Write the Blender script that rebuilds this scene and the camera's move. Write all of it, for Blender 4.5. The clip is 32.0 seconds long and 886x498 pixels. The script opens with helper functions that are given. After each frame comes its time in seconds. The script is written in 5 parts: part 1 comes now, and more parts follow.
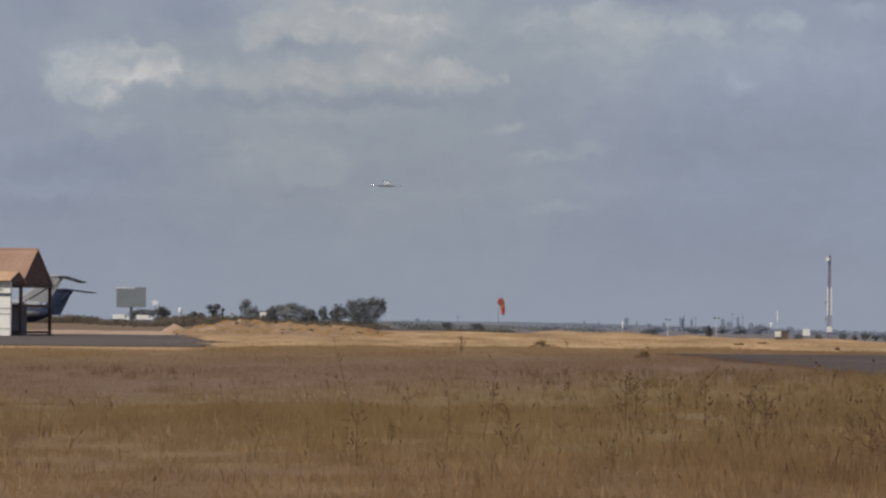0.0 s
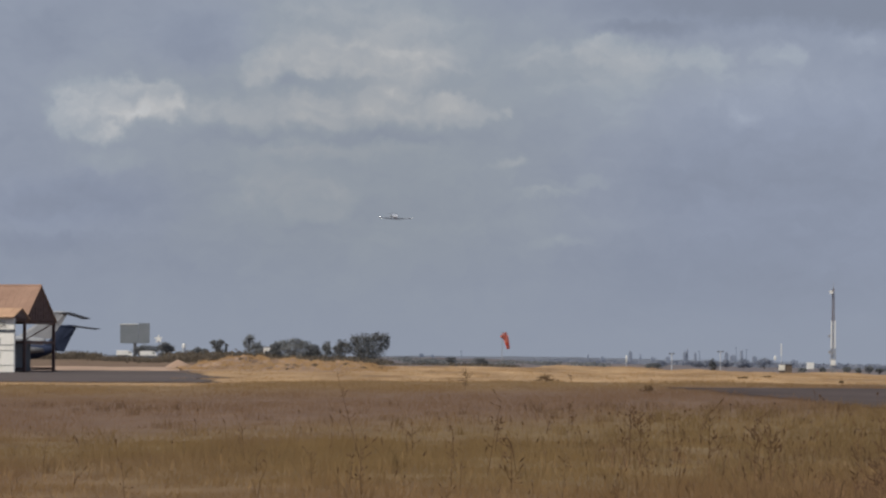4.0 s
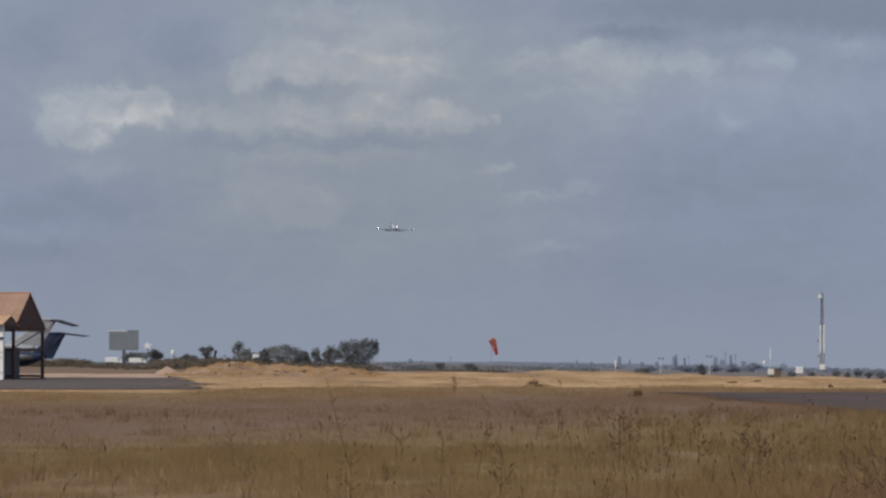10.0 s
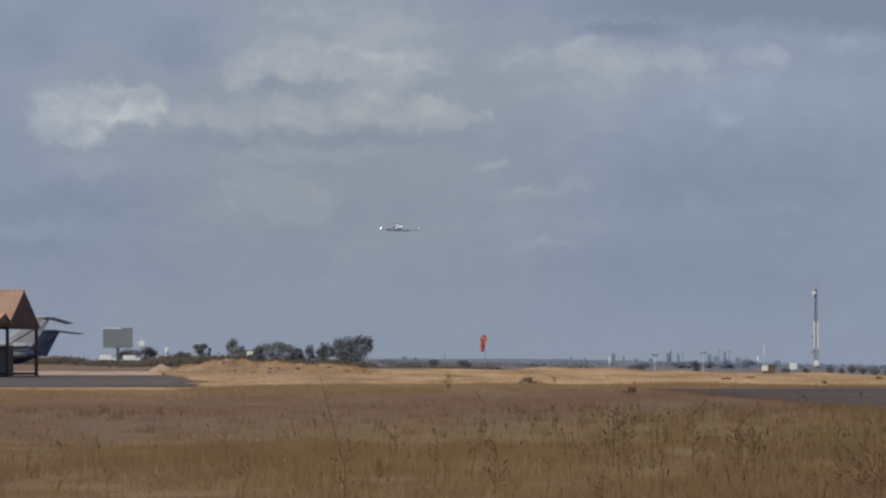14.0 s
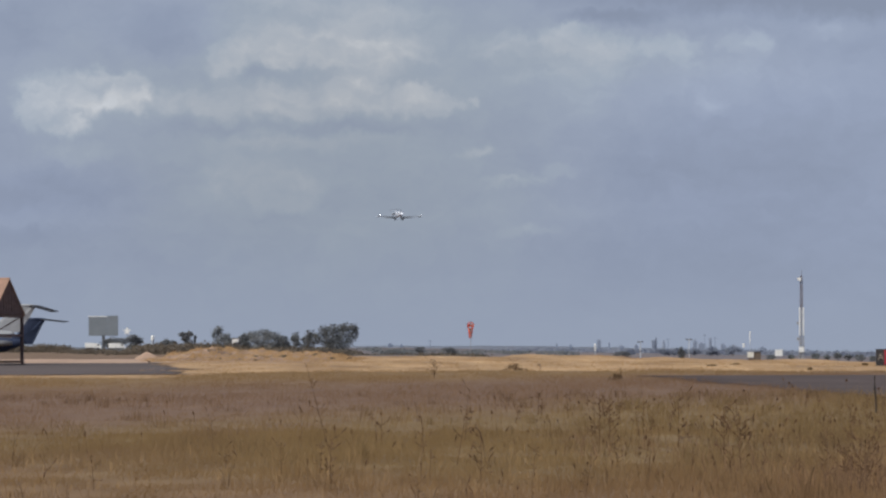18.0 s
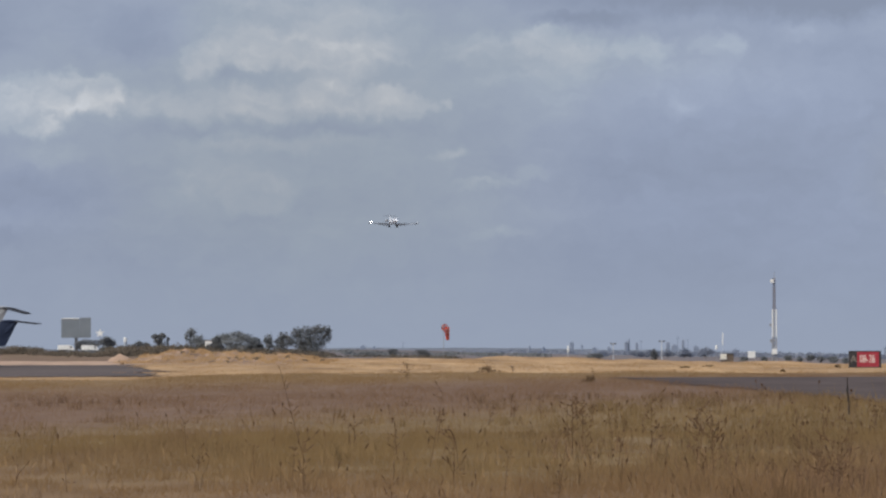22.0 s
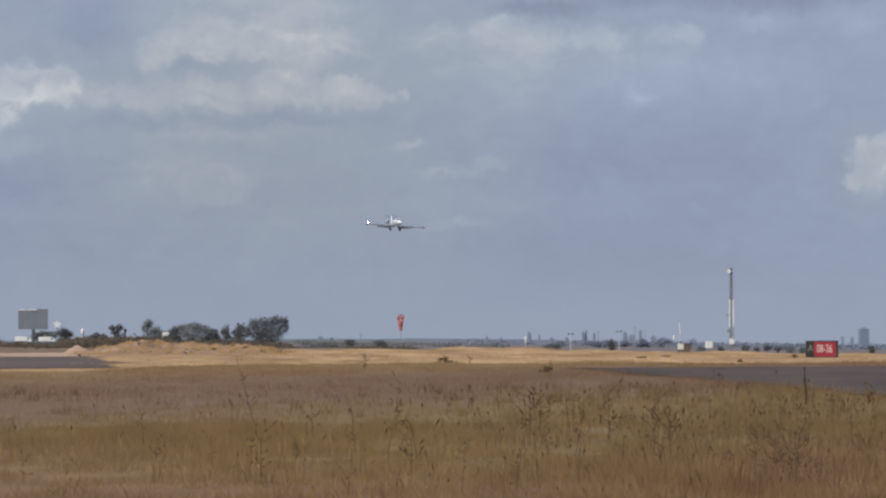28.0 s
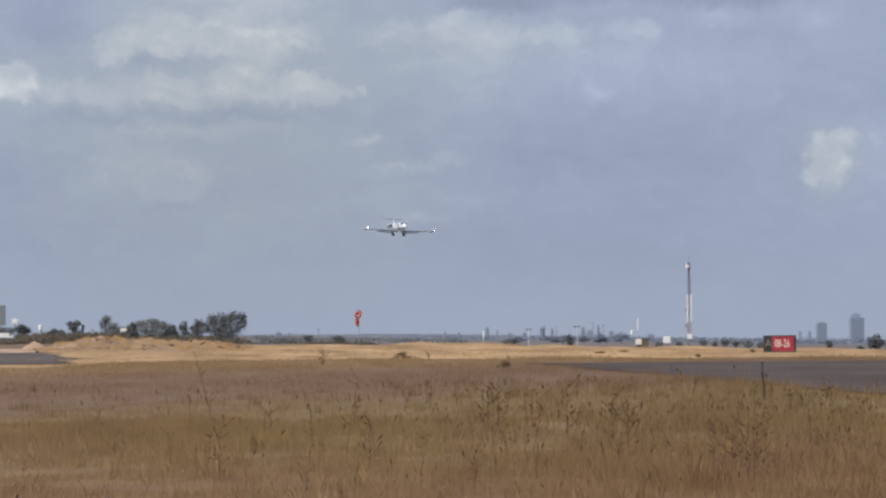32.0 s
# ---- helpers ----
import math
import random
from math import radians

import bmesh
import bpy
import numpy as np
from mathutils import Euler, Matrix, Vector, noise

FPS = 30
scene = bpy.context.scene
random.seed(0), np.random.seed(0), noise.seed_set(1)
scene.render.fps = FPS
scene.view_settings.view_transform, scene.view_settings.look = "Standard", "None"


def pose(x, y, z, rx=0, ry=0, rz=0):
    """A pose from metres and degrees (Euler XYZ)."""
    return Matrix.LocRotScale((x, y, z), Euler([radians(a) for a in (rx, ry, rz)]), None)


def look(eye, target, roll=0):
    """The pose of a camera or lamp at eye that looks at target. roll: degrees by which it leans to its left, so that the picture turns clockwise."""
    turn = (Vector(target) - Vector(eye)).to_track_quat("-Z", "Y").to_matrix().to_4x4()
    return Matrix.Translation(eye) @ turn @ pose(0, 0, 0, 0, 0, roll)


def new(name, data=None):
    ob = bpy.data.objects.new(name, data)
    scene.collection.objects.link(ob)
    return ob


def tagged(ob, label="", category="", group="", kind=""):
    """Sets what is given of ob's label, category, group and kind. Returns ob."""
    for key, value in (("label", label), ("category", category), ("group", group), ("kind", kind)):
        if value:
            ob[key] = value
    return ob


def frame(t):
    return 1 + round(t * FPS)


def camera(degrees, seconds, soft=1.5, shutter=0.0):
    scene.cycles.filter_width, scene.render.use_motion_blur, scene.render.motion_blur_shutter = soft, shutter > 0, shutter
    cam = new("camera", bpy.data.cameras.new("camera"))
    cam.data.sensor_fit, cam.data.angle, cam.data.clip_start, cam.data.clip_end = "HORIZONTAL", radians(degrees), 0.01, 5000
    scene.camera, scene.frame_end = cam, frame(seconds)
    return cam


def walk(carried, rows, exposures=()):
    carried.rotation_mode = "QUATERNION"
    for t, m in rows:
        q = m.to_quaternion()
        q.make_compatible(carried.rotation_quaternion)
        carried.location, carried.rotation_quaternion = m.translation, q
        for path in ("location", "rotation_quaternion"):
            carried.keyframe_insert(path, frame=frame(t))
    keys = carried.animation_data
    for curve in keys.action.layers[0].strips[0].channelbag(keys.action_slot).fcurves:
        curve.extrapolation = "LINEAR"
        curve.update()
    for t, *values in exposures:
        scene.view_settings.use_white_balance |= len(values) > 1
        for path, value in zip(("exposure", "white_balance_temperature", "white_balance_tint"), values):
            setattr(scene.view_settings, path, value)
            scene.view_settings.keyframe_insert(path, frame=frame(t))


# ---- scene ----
F = 8000.0          # view scale: offset per unit of depth
EYE = 1.6


def aim(u, v, roll):
    """Camera standing still at eye height, turned by (u, v) / F and leaning by roll."""
    return look((0, 0, EYE), (u, F, EYE + v), roll)


def at(u, d, z=0.0):
    """A place d metres ahead, in the direction u."""
    return Vector((u * d / F, d, z))


cam = camera(11.194, 32.0, soft=2.4)
walk(cam, [
    (0, aim(-25.9, 125.6, 0.46)), (0.5, aim(-23.6, 129.9, 0.40)), (1, aim(-24.5, 144.8, 0.49)), (1.5, aim(-19.7, 159.2, 0.44)), (2, aim(-14.6, 174.8, 0.59)),
    (2.5, aim(-24.4, 182.5, 0.31)), (4.5, aim(-31.2, 188.0, 0.22)), (5, aim(-8.7, 190.1, 0.24)), (5.5, aim(8.9, 192.0, 0.35)), (6, aim(-5.7, 191.4, 0.25)),
    (6.5, aim(-3.5, 194.3, 0.12)), (7, aim(7.2, 187.0, 0.03)), (7.5, aim(-12.5, 170.7, 0.11)), (8, aim(-12.2, 172.6, -0.09)), (8.5, aim(2.8, 174.7, 0.03)),
    (9, aim(0.3, 191.7, -0.13)), (9.5, aim(-6.0, 192.5, -0.02)), (10, aim(-12.3, 197.2, -0.00)), (10.5, aim(-32.1, 205.6, -0.04)), (11, aim(-29.0, 200.3, -0.01)),
    (11.5, aim(-40.8, 205.5, -0.13)), (12, aim(-17.2, 220.2, 0.07)), (12.5, aim(-4.8, 207.4, 0.30)), (13, aim(-3.6, 201.3, 0.27)), (13.5, aim(-3.8, 195.3, 0.14)),
    (14, aim(-1.3, 191.8, -0.11)), (14.5, aim(12.5, 184.8, -0.09)), (16.5, aim(22.8, 175.7, -0.06)), (17, aim(15.2, 165.7, -0.24)), (17.5, aim(18.7, 166.1, -0.18)),
    (18, aim(24.4, 169.1, -0.23)), (18.5, aim(24.1, 172.3, -0.27)), (19, aim(38.5, 185.1, -0.25)), (19.5, aim(32.3, 183.1, -0.24)), (20, aim(44.7, 181.6, -0.15)),
    (20.5, aim(52.4, 174.2, -0.33)), (21, aim(52.5, 170.9, -0.32)), (21.5, aim(62.4, 175.4, -0.23)), (22, aim(72.3, 172.4, -0.24)), (22.5, aim(99.7, 181.1, -0.27)),
    (23, aim(101.3, 168.2, -0.36)), (23.5, aim(110.2, 167.8, -0.23)), (24, aim(113.5, 167.9, -0.32)), (24.5, aim(116.3, 176.7, -0.13)), (26.5, aim(127.1, 171.5, -0.55)),
    (27, aim(104.4, 151.4, -0.51)), (27.5, aim(117.6, 154.2, -0.35)), (28, aim(148.0, 155.5, -0.36)), (28.5, aim(164.7, 152.6, -0.30)), (29, aim(178.9, 142.1, -0.30)),
    (29.5, aim(177.4, 130.8, -0.35)), (30, aim(183.4, 139.7, -0.33)), (30.5, aim(203.3, 147.4, -0.31)), (31, aim(204.6, 157.1, -0.40)), (31.5, aim(218.9, 151.7, -0.34)),
    (32, aim(222.5, 146.9, -0.47)), 
], exposures=[(0, 0.19, 6780, 10), (5, 0.16, 6700, 10), (9, 0.12, 6560, 10), (14, 0.13, 6440, 10), (17, 0.32, 6420, 10), (24, 0.36, 6420, 10), (28, 0.36, 6420, 10), (29, 0.45, 6420, 10), (30, 0.51, 6440, 10), (32, 0.52, 6440, 10)])

# ---- world and sun ----
SUN = Vector((-0.62, -0.52, 0.86)).normalized()
world = bpy.data.worlds.new("world")
scene.world = world
world.use_nodes = True
W = world.node_tree
W.nodes.clear()


def wmath(op, a, b=None, c=None):
    n = W.nodes.new("ShaderNodeMath")
    n.operation = op
    for i, s in enumerate((a, b, c)):
        if s is None:
            continue
        if isinstance(s, (int, float)):
            n.inputs[i].default_value = s
        else:
            W.links.new(s, n.inputs[i])
    return n.outputs[0]


def wvec(op, a, b):
    n = W.nodes.new("ShaderNodeVectorMath")
    n.operation = op
    for i, s in enumerate((a, b)):
        if isinstance(s, tuple):
            n.inputs[i].default_value = s
        else:
            W.links.new(s, n.inputs[i])
    return n.outputs["Value"] if op == "LENGTH" else n.outputs[0]


def wnoise(vec, scale, detail, rough=0.55):
    n = W.nodes.new("ShaderNodeTexNoise")
    n.inputs["Scale"].default_value = scale
    n.inputs["Detail"].default_value = detail
    n.inputs["Roughness"].default_value = rough
    W.links.new(vec, n.inputs["Vector"])
    return n


def build_sky():
    sky = W.nodes.new("ShaderNodeTexSky")
    sky.sky_type = "NISHITA"
    sky.sun_disc = False
    sky.sun_elevation = math.asin(SUN.z)
    sky.sun_rotation = math.atan2(SUN.x, SUN.y)
    sky.air_density, sky.dust_density = 1.0, 3.0
    clear = wvec("MULTIPLY", sky.outputs[0], (0.06, 0.06, 0.06))
    co = W.nodes.new("ShaderNodeTexCoord")
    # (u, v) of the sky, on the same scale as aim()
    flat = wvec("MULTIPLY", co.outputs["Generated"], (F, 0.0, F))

    def warped(scale, detail, reach, vec):
        n = wnoise(vec, scale, detail, 0.58)
        return wvec("MULTIPLY", wvec("SUBTRACT", n.outputs["Color"], (0.5, 0.5, 0.5)), reach)

    # the edges of the clouds billow at two scales
    p = wvec("ADD", wvec("ADD", flat, warped(0.011, 3, (90.0, 0.0, 60.0), flat)), warped(0.045, 4, (34.0, 0.0, 30.0), flat))
    wide = wnoise(wvec("MULTIPLY", p, (0.55, 1.0, 1.25)), 0.0085, 4)
    fine = wnoise(wvec("MULTIPLY", p, (0.8, 1.0, 1.4)), 0.026, 4, 0.5)
    total = wmath("ADD", wmath("MULTIPLY_ADD", wide.outputs["Fac"], 0.42, 0.10),
                  wmath("MULTIPLY_ADD", fine.outputs["Fac"], 0.20, -0.10))

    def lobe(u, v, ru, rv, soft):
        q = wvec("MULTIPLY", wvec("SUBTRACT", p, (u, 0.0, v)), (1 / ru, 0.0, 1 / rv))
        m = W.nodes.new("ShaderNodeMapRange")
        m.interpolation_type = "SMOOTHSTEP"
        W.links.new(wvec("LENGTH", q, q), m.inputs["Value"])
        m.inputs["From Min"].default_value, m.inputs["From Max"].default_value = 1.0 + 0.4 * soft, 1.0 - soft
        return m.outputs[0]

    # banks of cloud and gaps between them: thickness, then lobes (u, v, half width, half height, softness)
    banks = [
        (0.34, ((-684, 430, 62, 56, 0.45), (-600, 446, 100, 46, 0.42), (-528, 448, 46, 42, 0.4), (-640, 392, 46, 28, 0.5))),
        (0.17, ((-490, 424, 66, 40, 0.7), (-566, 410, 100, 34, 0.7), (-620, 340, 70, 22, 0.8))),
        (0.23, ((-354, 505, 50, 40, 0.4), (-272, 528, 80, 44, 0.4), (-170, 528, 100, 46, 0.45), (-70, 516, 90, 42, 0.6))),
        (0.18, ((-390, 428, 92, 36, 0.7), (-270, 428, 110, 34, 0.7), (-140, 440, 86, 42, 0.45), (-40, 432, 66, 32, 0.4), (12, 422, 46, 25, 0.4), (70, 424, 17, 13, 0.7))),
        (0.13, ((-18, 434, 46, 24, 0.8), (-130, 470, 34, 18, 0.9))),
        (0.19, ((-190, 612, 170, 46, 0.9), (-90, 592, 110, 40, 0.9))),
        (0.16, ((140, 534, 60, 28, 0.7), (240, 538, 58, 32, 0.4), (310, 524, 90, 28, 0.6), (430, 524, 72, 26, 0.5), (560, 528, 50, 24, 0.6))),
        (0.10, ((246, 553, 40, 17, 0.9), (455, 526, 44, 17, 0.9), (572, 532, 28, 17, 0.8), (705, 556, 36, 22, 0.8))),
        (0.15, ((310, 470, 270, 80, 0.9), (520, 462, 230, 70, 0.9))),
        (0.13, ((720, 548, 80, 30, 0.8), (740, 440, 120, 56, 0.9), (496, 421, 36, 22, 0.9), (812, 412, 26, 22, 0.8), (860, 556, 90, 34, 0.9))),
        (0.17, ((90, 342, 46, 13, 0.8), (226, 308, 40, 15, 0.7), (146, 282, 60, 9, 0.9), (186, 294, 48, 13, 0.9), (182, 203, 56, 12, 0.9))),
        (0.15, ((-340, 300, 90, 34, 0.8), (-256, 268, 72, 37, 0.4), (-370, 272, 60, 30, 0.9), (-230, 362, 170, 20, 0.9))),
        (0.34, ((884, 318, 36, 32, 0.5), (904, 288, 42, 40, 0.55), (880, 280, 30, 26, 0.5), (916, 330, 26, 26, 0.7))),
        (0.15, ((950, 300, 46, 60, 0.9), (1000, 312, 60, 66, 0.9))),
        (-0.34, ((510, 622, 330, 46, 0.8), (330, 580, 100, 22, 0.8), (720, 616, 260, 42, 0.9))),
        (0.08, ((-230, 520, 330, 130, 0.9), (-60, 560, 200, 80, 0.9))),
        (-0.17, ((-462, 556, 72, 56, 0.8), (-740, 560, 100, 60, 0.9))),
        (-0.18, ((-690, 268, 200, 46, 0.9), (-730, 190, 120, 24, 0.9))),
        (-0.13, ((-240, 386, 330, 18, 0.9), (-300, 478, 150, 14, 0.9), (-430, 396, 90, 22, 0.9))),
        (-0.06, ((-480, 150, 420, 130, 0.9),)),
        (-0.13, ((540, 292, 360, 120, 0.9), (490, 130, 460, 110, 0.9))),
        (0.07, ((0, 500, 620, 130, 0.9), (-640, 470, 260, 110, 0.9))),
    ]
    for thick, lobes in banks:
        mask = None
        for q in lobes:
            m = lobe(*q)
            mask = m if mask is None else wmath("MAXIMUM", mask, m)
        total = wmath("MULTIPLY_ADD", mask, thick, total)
    # billows are paler on the side towards the sun
    puff = wnoise(wvec("MULTIPLY", p, (0.85, 1.0, 1.2)), 0.021, 4, 0.5)
    back = wnoise(wvec("MULTIPLY", wvec("ADD", p, (-7.0, 0.0, 14.0)), (0.85, 1.0, 1.2)), 0.021, 4, 0.5)
    relief = wmath("SUBTRACT", puff.outputs["Fac"], back.outputs["Fac"])
    body = W.nodes.new("ShaderNodeMapRange")
    W.links.new(total, body.inputs["Value"])
    body.inputs["From Min"].default_value, body.inputs["From Max"].default_value = 0.36, 0.75
    body.inputs["To Min"].default_value, body.inputs["To Max"].default_value = 0.05, 0.5
    total = wmath("MULTIPLY_ADD", relief, body.outputs[0], total)
    ramp = W.nodes.new("ShaderNodeValToRGB")
    W.links.new(total, ramp.inputs[0])
    e = ramp.color_ramp.elements
    e[0].position, e[0].color = 0.0, (0.235, 0.235, 0.235, 1)
    e[1].position, e[1].color = 1.0, (0.51, 0.51, 0.51, 1)
    for pos, val in ((0.22, 0.272), (0.45, 0.314), (0.68, 0.378)):
        e.new(pos).color = (val, val, val, 1)
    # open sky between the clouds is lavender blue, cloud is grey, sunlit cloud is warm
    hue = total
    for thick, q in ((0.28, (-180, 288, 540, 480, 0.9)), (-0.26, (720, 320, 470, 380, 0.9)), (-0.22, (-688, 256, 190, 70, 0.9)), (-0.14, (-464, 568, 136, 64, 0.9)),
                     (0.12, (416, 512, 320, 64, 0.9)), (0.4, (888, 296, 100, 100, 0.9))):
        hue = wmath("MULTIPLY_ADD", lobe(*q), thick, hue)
    tint = W.nodes.new("ShaderNodeValToRGB")
    W.links.new(hue, tint.inputs[0])
    e = tint.color_ramp.elements
    e[0].position, e[0].color = 0.12, (0.852, 1.0, 1.36, 1)
    e[1].position, e[1].color = 1.0, (0.955, 1.0, 1.075, 1)
    e.new(0.36).color = (0.862, 1.0, 1.31, 1)
    e.new(0.62).color = (0.868, 1.0, 1.205, 1)
    cloud = wvec("MULTIPLY", ramp.outputs[0], tint.outputs[0])
    mix = W.nodes.new("ShaderNodeMix")
    mix.data_type = "RGBA"
    mix.inputs[0].default_value = 0.9
    W.links.new(clear, mix.inputs[6])
    W.links.new(cloud, mix.inputs[7])
    # haze lies thicker along the horizon
    sep = W.nodes.new("ShaderNodeSeparateXYZ")
    W.links.new(co.outputs["Generated"], sep.inputs[0])
    h = W.nodes.new("ShaderNodeMapRange")
    h.interpolation_type = "SMOOTHSTEP"
    W.links.new(sep.outputs[2], h.inputs["Value"])
    h.inputs["From Min"].default_value, h.inputs["From Max"].default_value = 0.034, -0.004
    h.inputs["To Max"].default_value = 0.85
    low = W.nodes.new("ShaderNodeMix")
    low.data_type = "RGBA"
    W.links.new(h.outputs[0], low.inputs[0])
    W.links.new(mix.outputs[2], low.inputs[6])
    low.inputs[7].default_value = (0.238, 0.275, 0.35, 1)
    bg = W.nodes.new("ShaderNodeBackground")
    W.links.new(low.outputs[2], bg.inputs[0])
    bg.inputs[1].default_value = 1.0
    out = W.nodes.new("ShaderNodeOutputWorld")
    W.links.new(bg.outputs[0], out.inputs[0])


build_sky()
sun_data = bpy.data.lights.new("sun", "SUN")
sun_data.energy, sun_data.angle, sun_data.color = 3.2, radians(0.6), (1.0, 0.93, 0.82)
sun = new("sun", sun_data)
sun.matrix_world = look(SUN * 100, (0, 0, 0))


# ---- materials ----
def surface(name, low, high, scale=2.0, fine=12.0, rough=0.7, metal=0.0, bump=0.2, depth=0.02, spec=0.4, each=0.0, stretch=(1, 1, 1)):
    """Two colours mixed by noise at two scales, with fine relief; each: how far whole pieces differ."""
    m = bpy.data.materials.new(name)
    m.use_nodes = True
    T = m.node_tree
    b = T.nodes["Principled BSDF"]
    co = T.nodes.new("ShaderNodeTexCoord")
    mp = T.nodes.new("ShaderNodeMapping")
    mp.inputs["Scale"].default_value = stretch
    T.links.new(co.outputs["Object"], mp.inputs[0])
    n1, n2 = T.nodes.new("ShaderNodeTexNoise"), T.nodes.new("ShaderNodeTexNoise")
    for n, s in ((n1, scale), (n2, fine)):
        n.inputs["Scale"].default_value, n.inputs["Detail"].default_value = s, 4
        T.links.new(mp.outputs[0], n.inputs["Vector"])
    add = T.nodes.new("ShaderNodeMath")
    add.operation = "MULTIPLY_ADD"
    T.links.new(n2.outputs[0], add.inputs[0])
    add.inputs[1].default_value = 0.45
    T.links.new(n1.outputs[0], add.inputs[2])
    fac = add.outputs[0]
    if each:
        g = T.nodes.new("ShaderNodeNewGeometry")
        more = T.nodes.new("ShaderNodeMath")
        more.operation = "MULTIPLY_ADD"
        T.links.new(g.outputs["Random Per Island"], more.inputs[0])
        more.inputs[1].default_value = each
        T.links.new(fac, more.inputs[2])
        fac = more.outputs[0]
    mr = T.nodes.new("ShaderNodeMapRange")
    T.links.new(fac, mr.inputs["Value"])
    mr.inputs["From Min"].default_value, mr.inputs["From Max"].default_value = 0.5, 0.98 + each
    mx = T.nodes.new("ShaderNodeMix")
    mx.data_type = "RGBA"
    T.links.new(mr.outputs[0], mx.inputs[0])
    mx.inputs[6].default_value, mx.inputs[7].default_value = (*low, 1), (*high, 1)
    T.links.new(mx.outputs[2], b.inputs["Base Color"])
    b.inputs["Roughness"].default_value, b.inputs["Metallic"].default_value = rough, metal
    b.inputs["Specular IOR Level"].default_value = spec
    if bump:
        bp = T.nodes.new("ShaderNodeBump")
        bp.inputs["Strength"].default_value, bp.inputs["Distance"].default_value = bump, depth
        T.links.new(n2.outputs[0], bp.inputs["Height"])
        T.links.new(bp.outputs[0], b.inputs["Normal"])
    return m


def translucent(m, colour, share):
    """Thin cloth lets some of the light through."""
    T = m.node_tree
    out = T.nodes["Material Output"]
    tr = T.nodes.new("ShaderNodeBsdfTranslucent")
    tr.inputs[0].default_value = (*colour, 1)
    mx = T.nodes.new("ShaderNodeMixShader")
    mx.inputs[0].default_value = share
    T.links.new(T.nodes["Principled BSDF"].outputs[0], mx.inputs[1])
    T.links.new(tr.outputs[0], mx.inputs[2])
    T.links.new(mx.outputs[0], out.inputs[0])


def glow(name, colour, strength):
    m = bpy.data.materials.new(name)
    m.use_nodes = True
    b = m.node_tree.nodes["Principled BSDF"]
    b.inputs["Base Color"].default_value = (*colour, 1)
    b.inputs["Emission Color"].default_value = (*colour, 1)
    b.inputs["Emission Strength"].default_value = strength
    return m


def meadow(name, zones, each=0.2, rough=0.85):
    """Dry plants: colours change with patches of growth, and from blade to blade.
    zones: low and high colour of the mid field, of the yellow patches, of the near field and of the far golden strip."""
    m = bpy.data.materials.new(name)
    m.use_nodes = True
    T = m.node_tree
    b = T.nodes["Principled BSDF"]
    co = T.nodes.new("ShaderNodeTexCoord")
    g = T.nodes.new("ShaderNodeNewGeometry")
    sep = T.nodes.new("ShaderNodeSeparateXYZ")
    T.links.new(co.outputs["Object"], sep.inputs[0])

    def math2(op, a, c):
        n = T.nodes.new("ShaderNodeMath")
        n.operation = op
        for i, s in enumerate((a, c)):
            if isinstance(s, (int, float)):
                n.inputs[i].default_value = s
            else:
                T.links.new(s, n.inputs[i])
        return n.outputs[0]

    def noise_at(scale, stretch, detail=4):
        mp = T.nodes.new("ShaderNodeMapping")
        mp.inputs["Scale"].default_value = stretch
        T.links.new(co.outputs["Object"], mp.inputs[0])
        n = T.nodes.new("ShaderNodeTexNoise")
        n.inputs["Scale"].default_value, n.inputs["Detail"].default_value = scale, detail
        T.links.new(mp.outputs[0], n.inputs["Vector"])
        return n.outputs[0]

    def remap(s, a, c):
        n = T.nodes.new("ShaderNodeMapRange")
        n.interpolation_type = "SMOOTHSTEP"
        T.links.new(s, n.inputs["Value"])
        n.inputs["From Min"].default_value, n.inputs["From Max"].default_value = a, c
        return n.outputs[0]

    def mixc(f, a, c):
        n = T.nodes.new("ShaderNodeMix")
        n.data_type = "RGBA"
        T.links.new(f, n.inputs[0])
        for i, s in ((6, a), (7, c)):
            if isinstance(s, tuple):
                n.inputs[i].default_value = (*s, 1)
            else:
                T.links.new(s, n.inputs[i])
        return n.outputs[2]

    rnd = g.outputs["Random Per Island"]
    vary = remap(math2("ADD", math2("MULTIPLY", rnd, each), noise_at(0.9, (1, 0.35, 1))), 0.28, 0.78 + each)
    mid, yellow, near, far = (mixc(vary, a, c) for a, c in zones)
    patch = noise_at(0.16, (1.0, 0.16, 0.0), 3)
    ymask = remap(math2("ADD", patch, math2("MULTIPLY", math2("SUBTRACT", sep.outputs[0], 1.0), 0.006)), 0.24, 0.46)
    yreach = remap(math2("ADD", math2("MULTIPLY", sep.outputs[0], -2.4), math2("ADD", sep.outputs[1], math2("MULTIPLY", patch, 40.0))), 146.0, 104.0)
    colour = mixc(math2("MULTIPLY", math2("MULTIPLY", ymask, yreach), 0.56), mid, yellow)
    fmask = remap(math2("ADD", math2("ADD", sep.outputs[1], math2("MULTIPLY", sep.outputs[0], -1.6)), math2("MULTIPLY", patch, 50.0)), 178.0, 232.0)
    colour = mixc(math2("MULTIPLY", fmask, 0.8), colour, far)
    nmask = remap(math2("ADD", sep.outputs[1], math2("MULTIPLY", patch, 30.0)), 78.0, 60.0)
    colour = mixc(nmask, colour, near)
    T.links.new(colour, b.inputs["Base Color"])
    b.inputs["Roughness"].default_value = rough
    b.inputs["Specular IOR Level"].default_value = 0.2
    return m


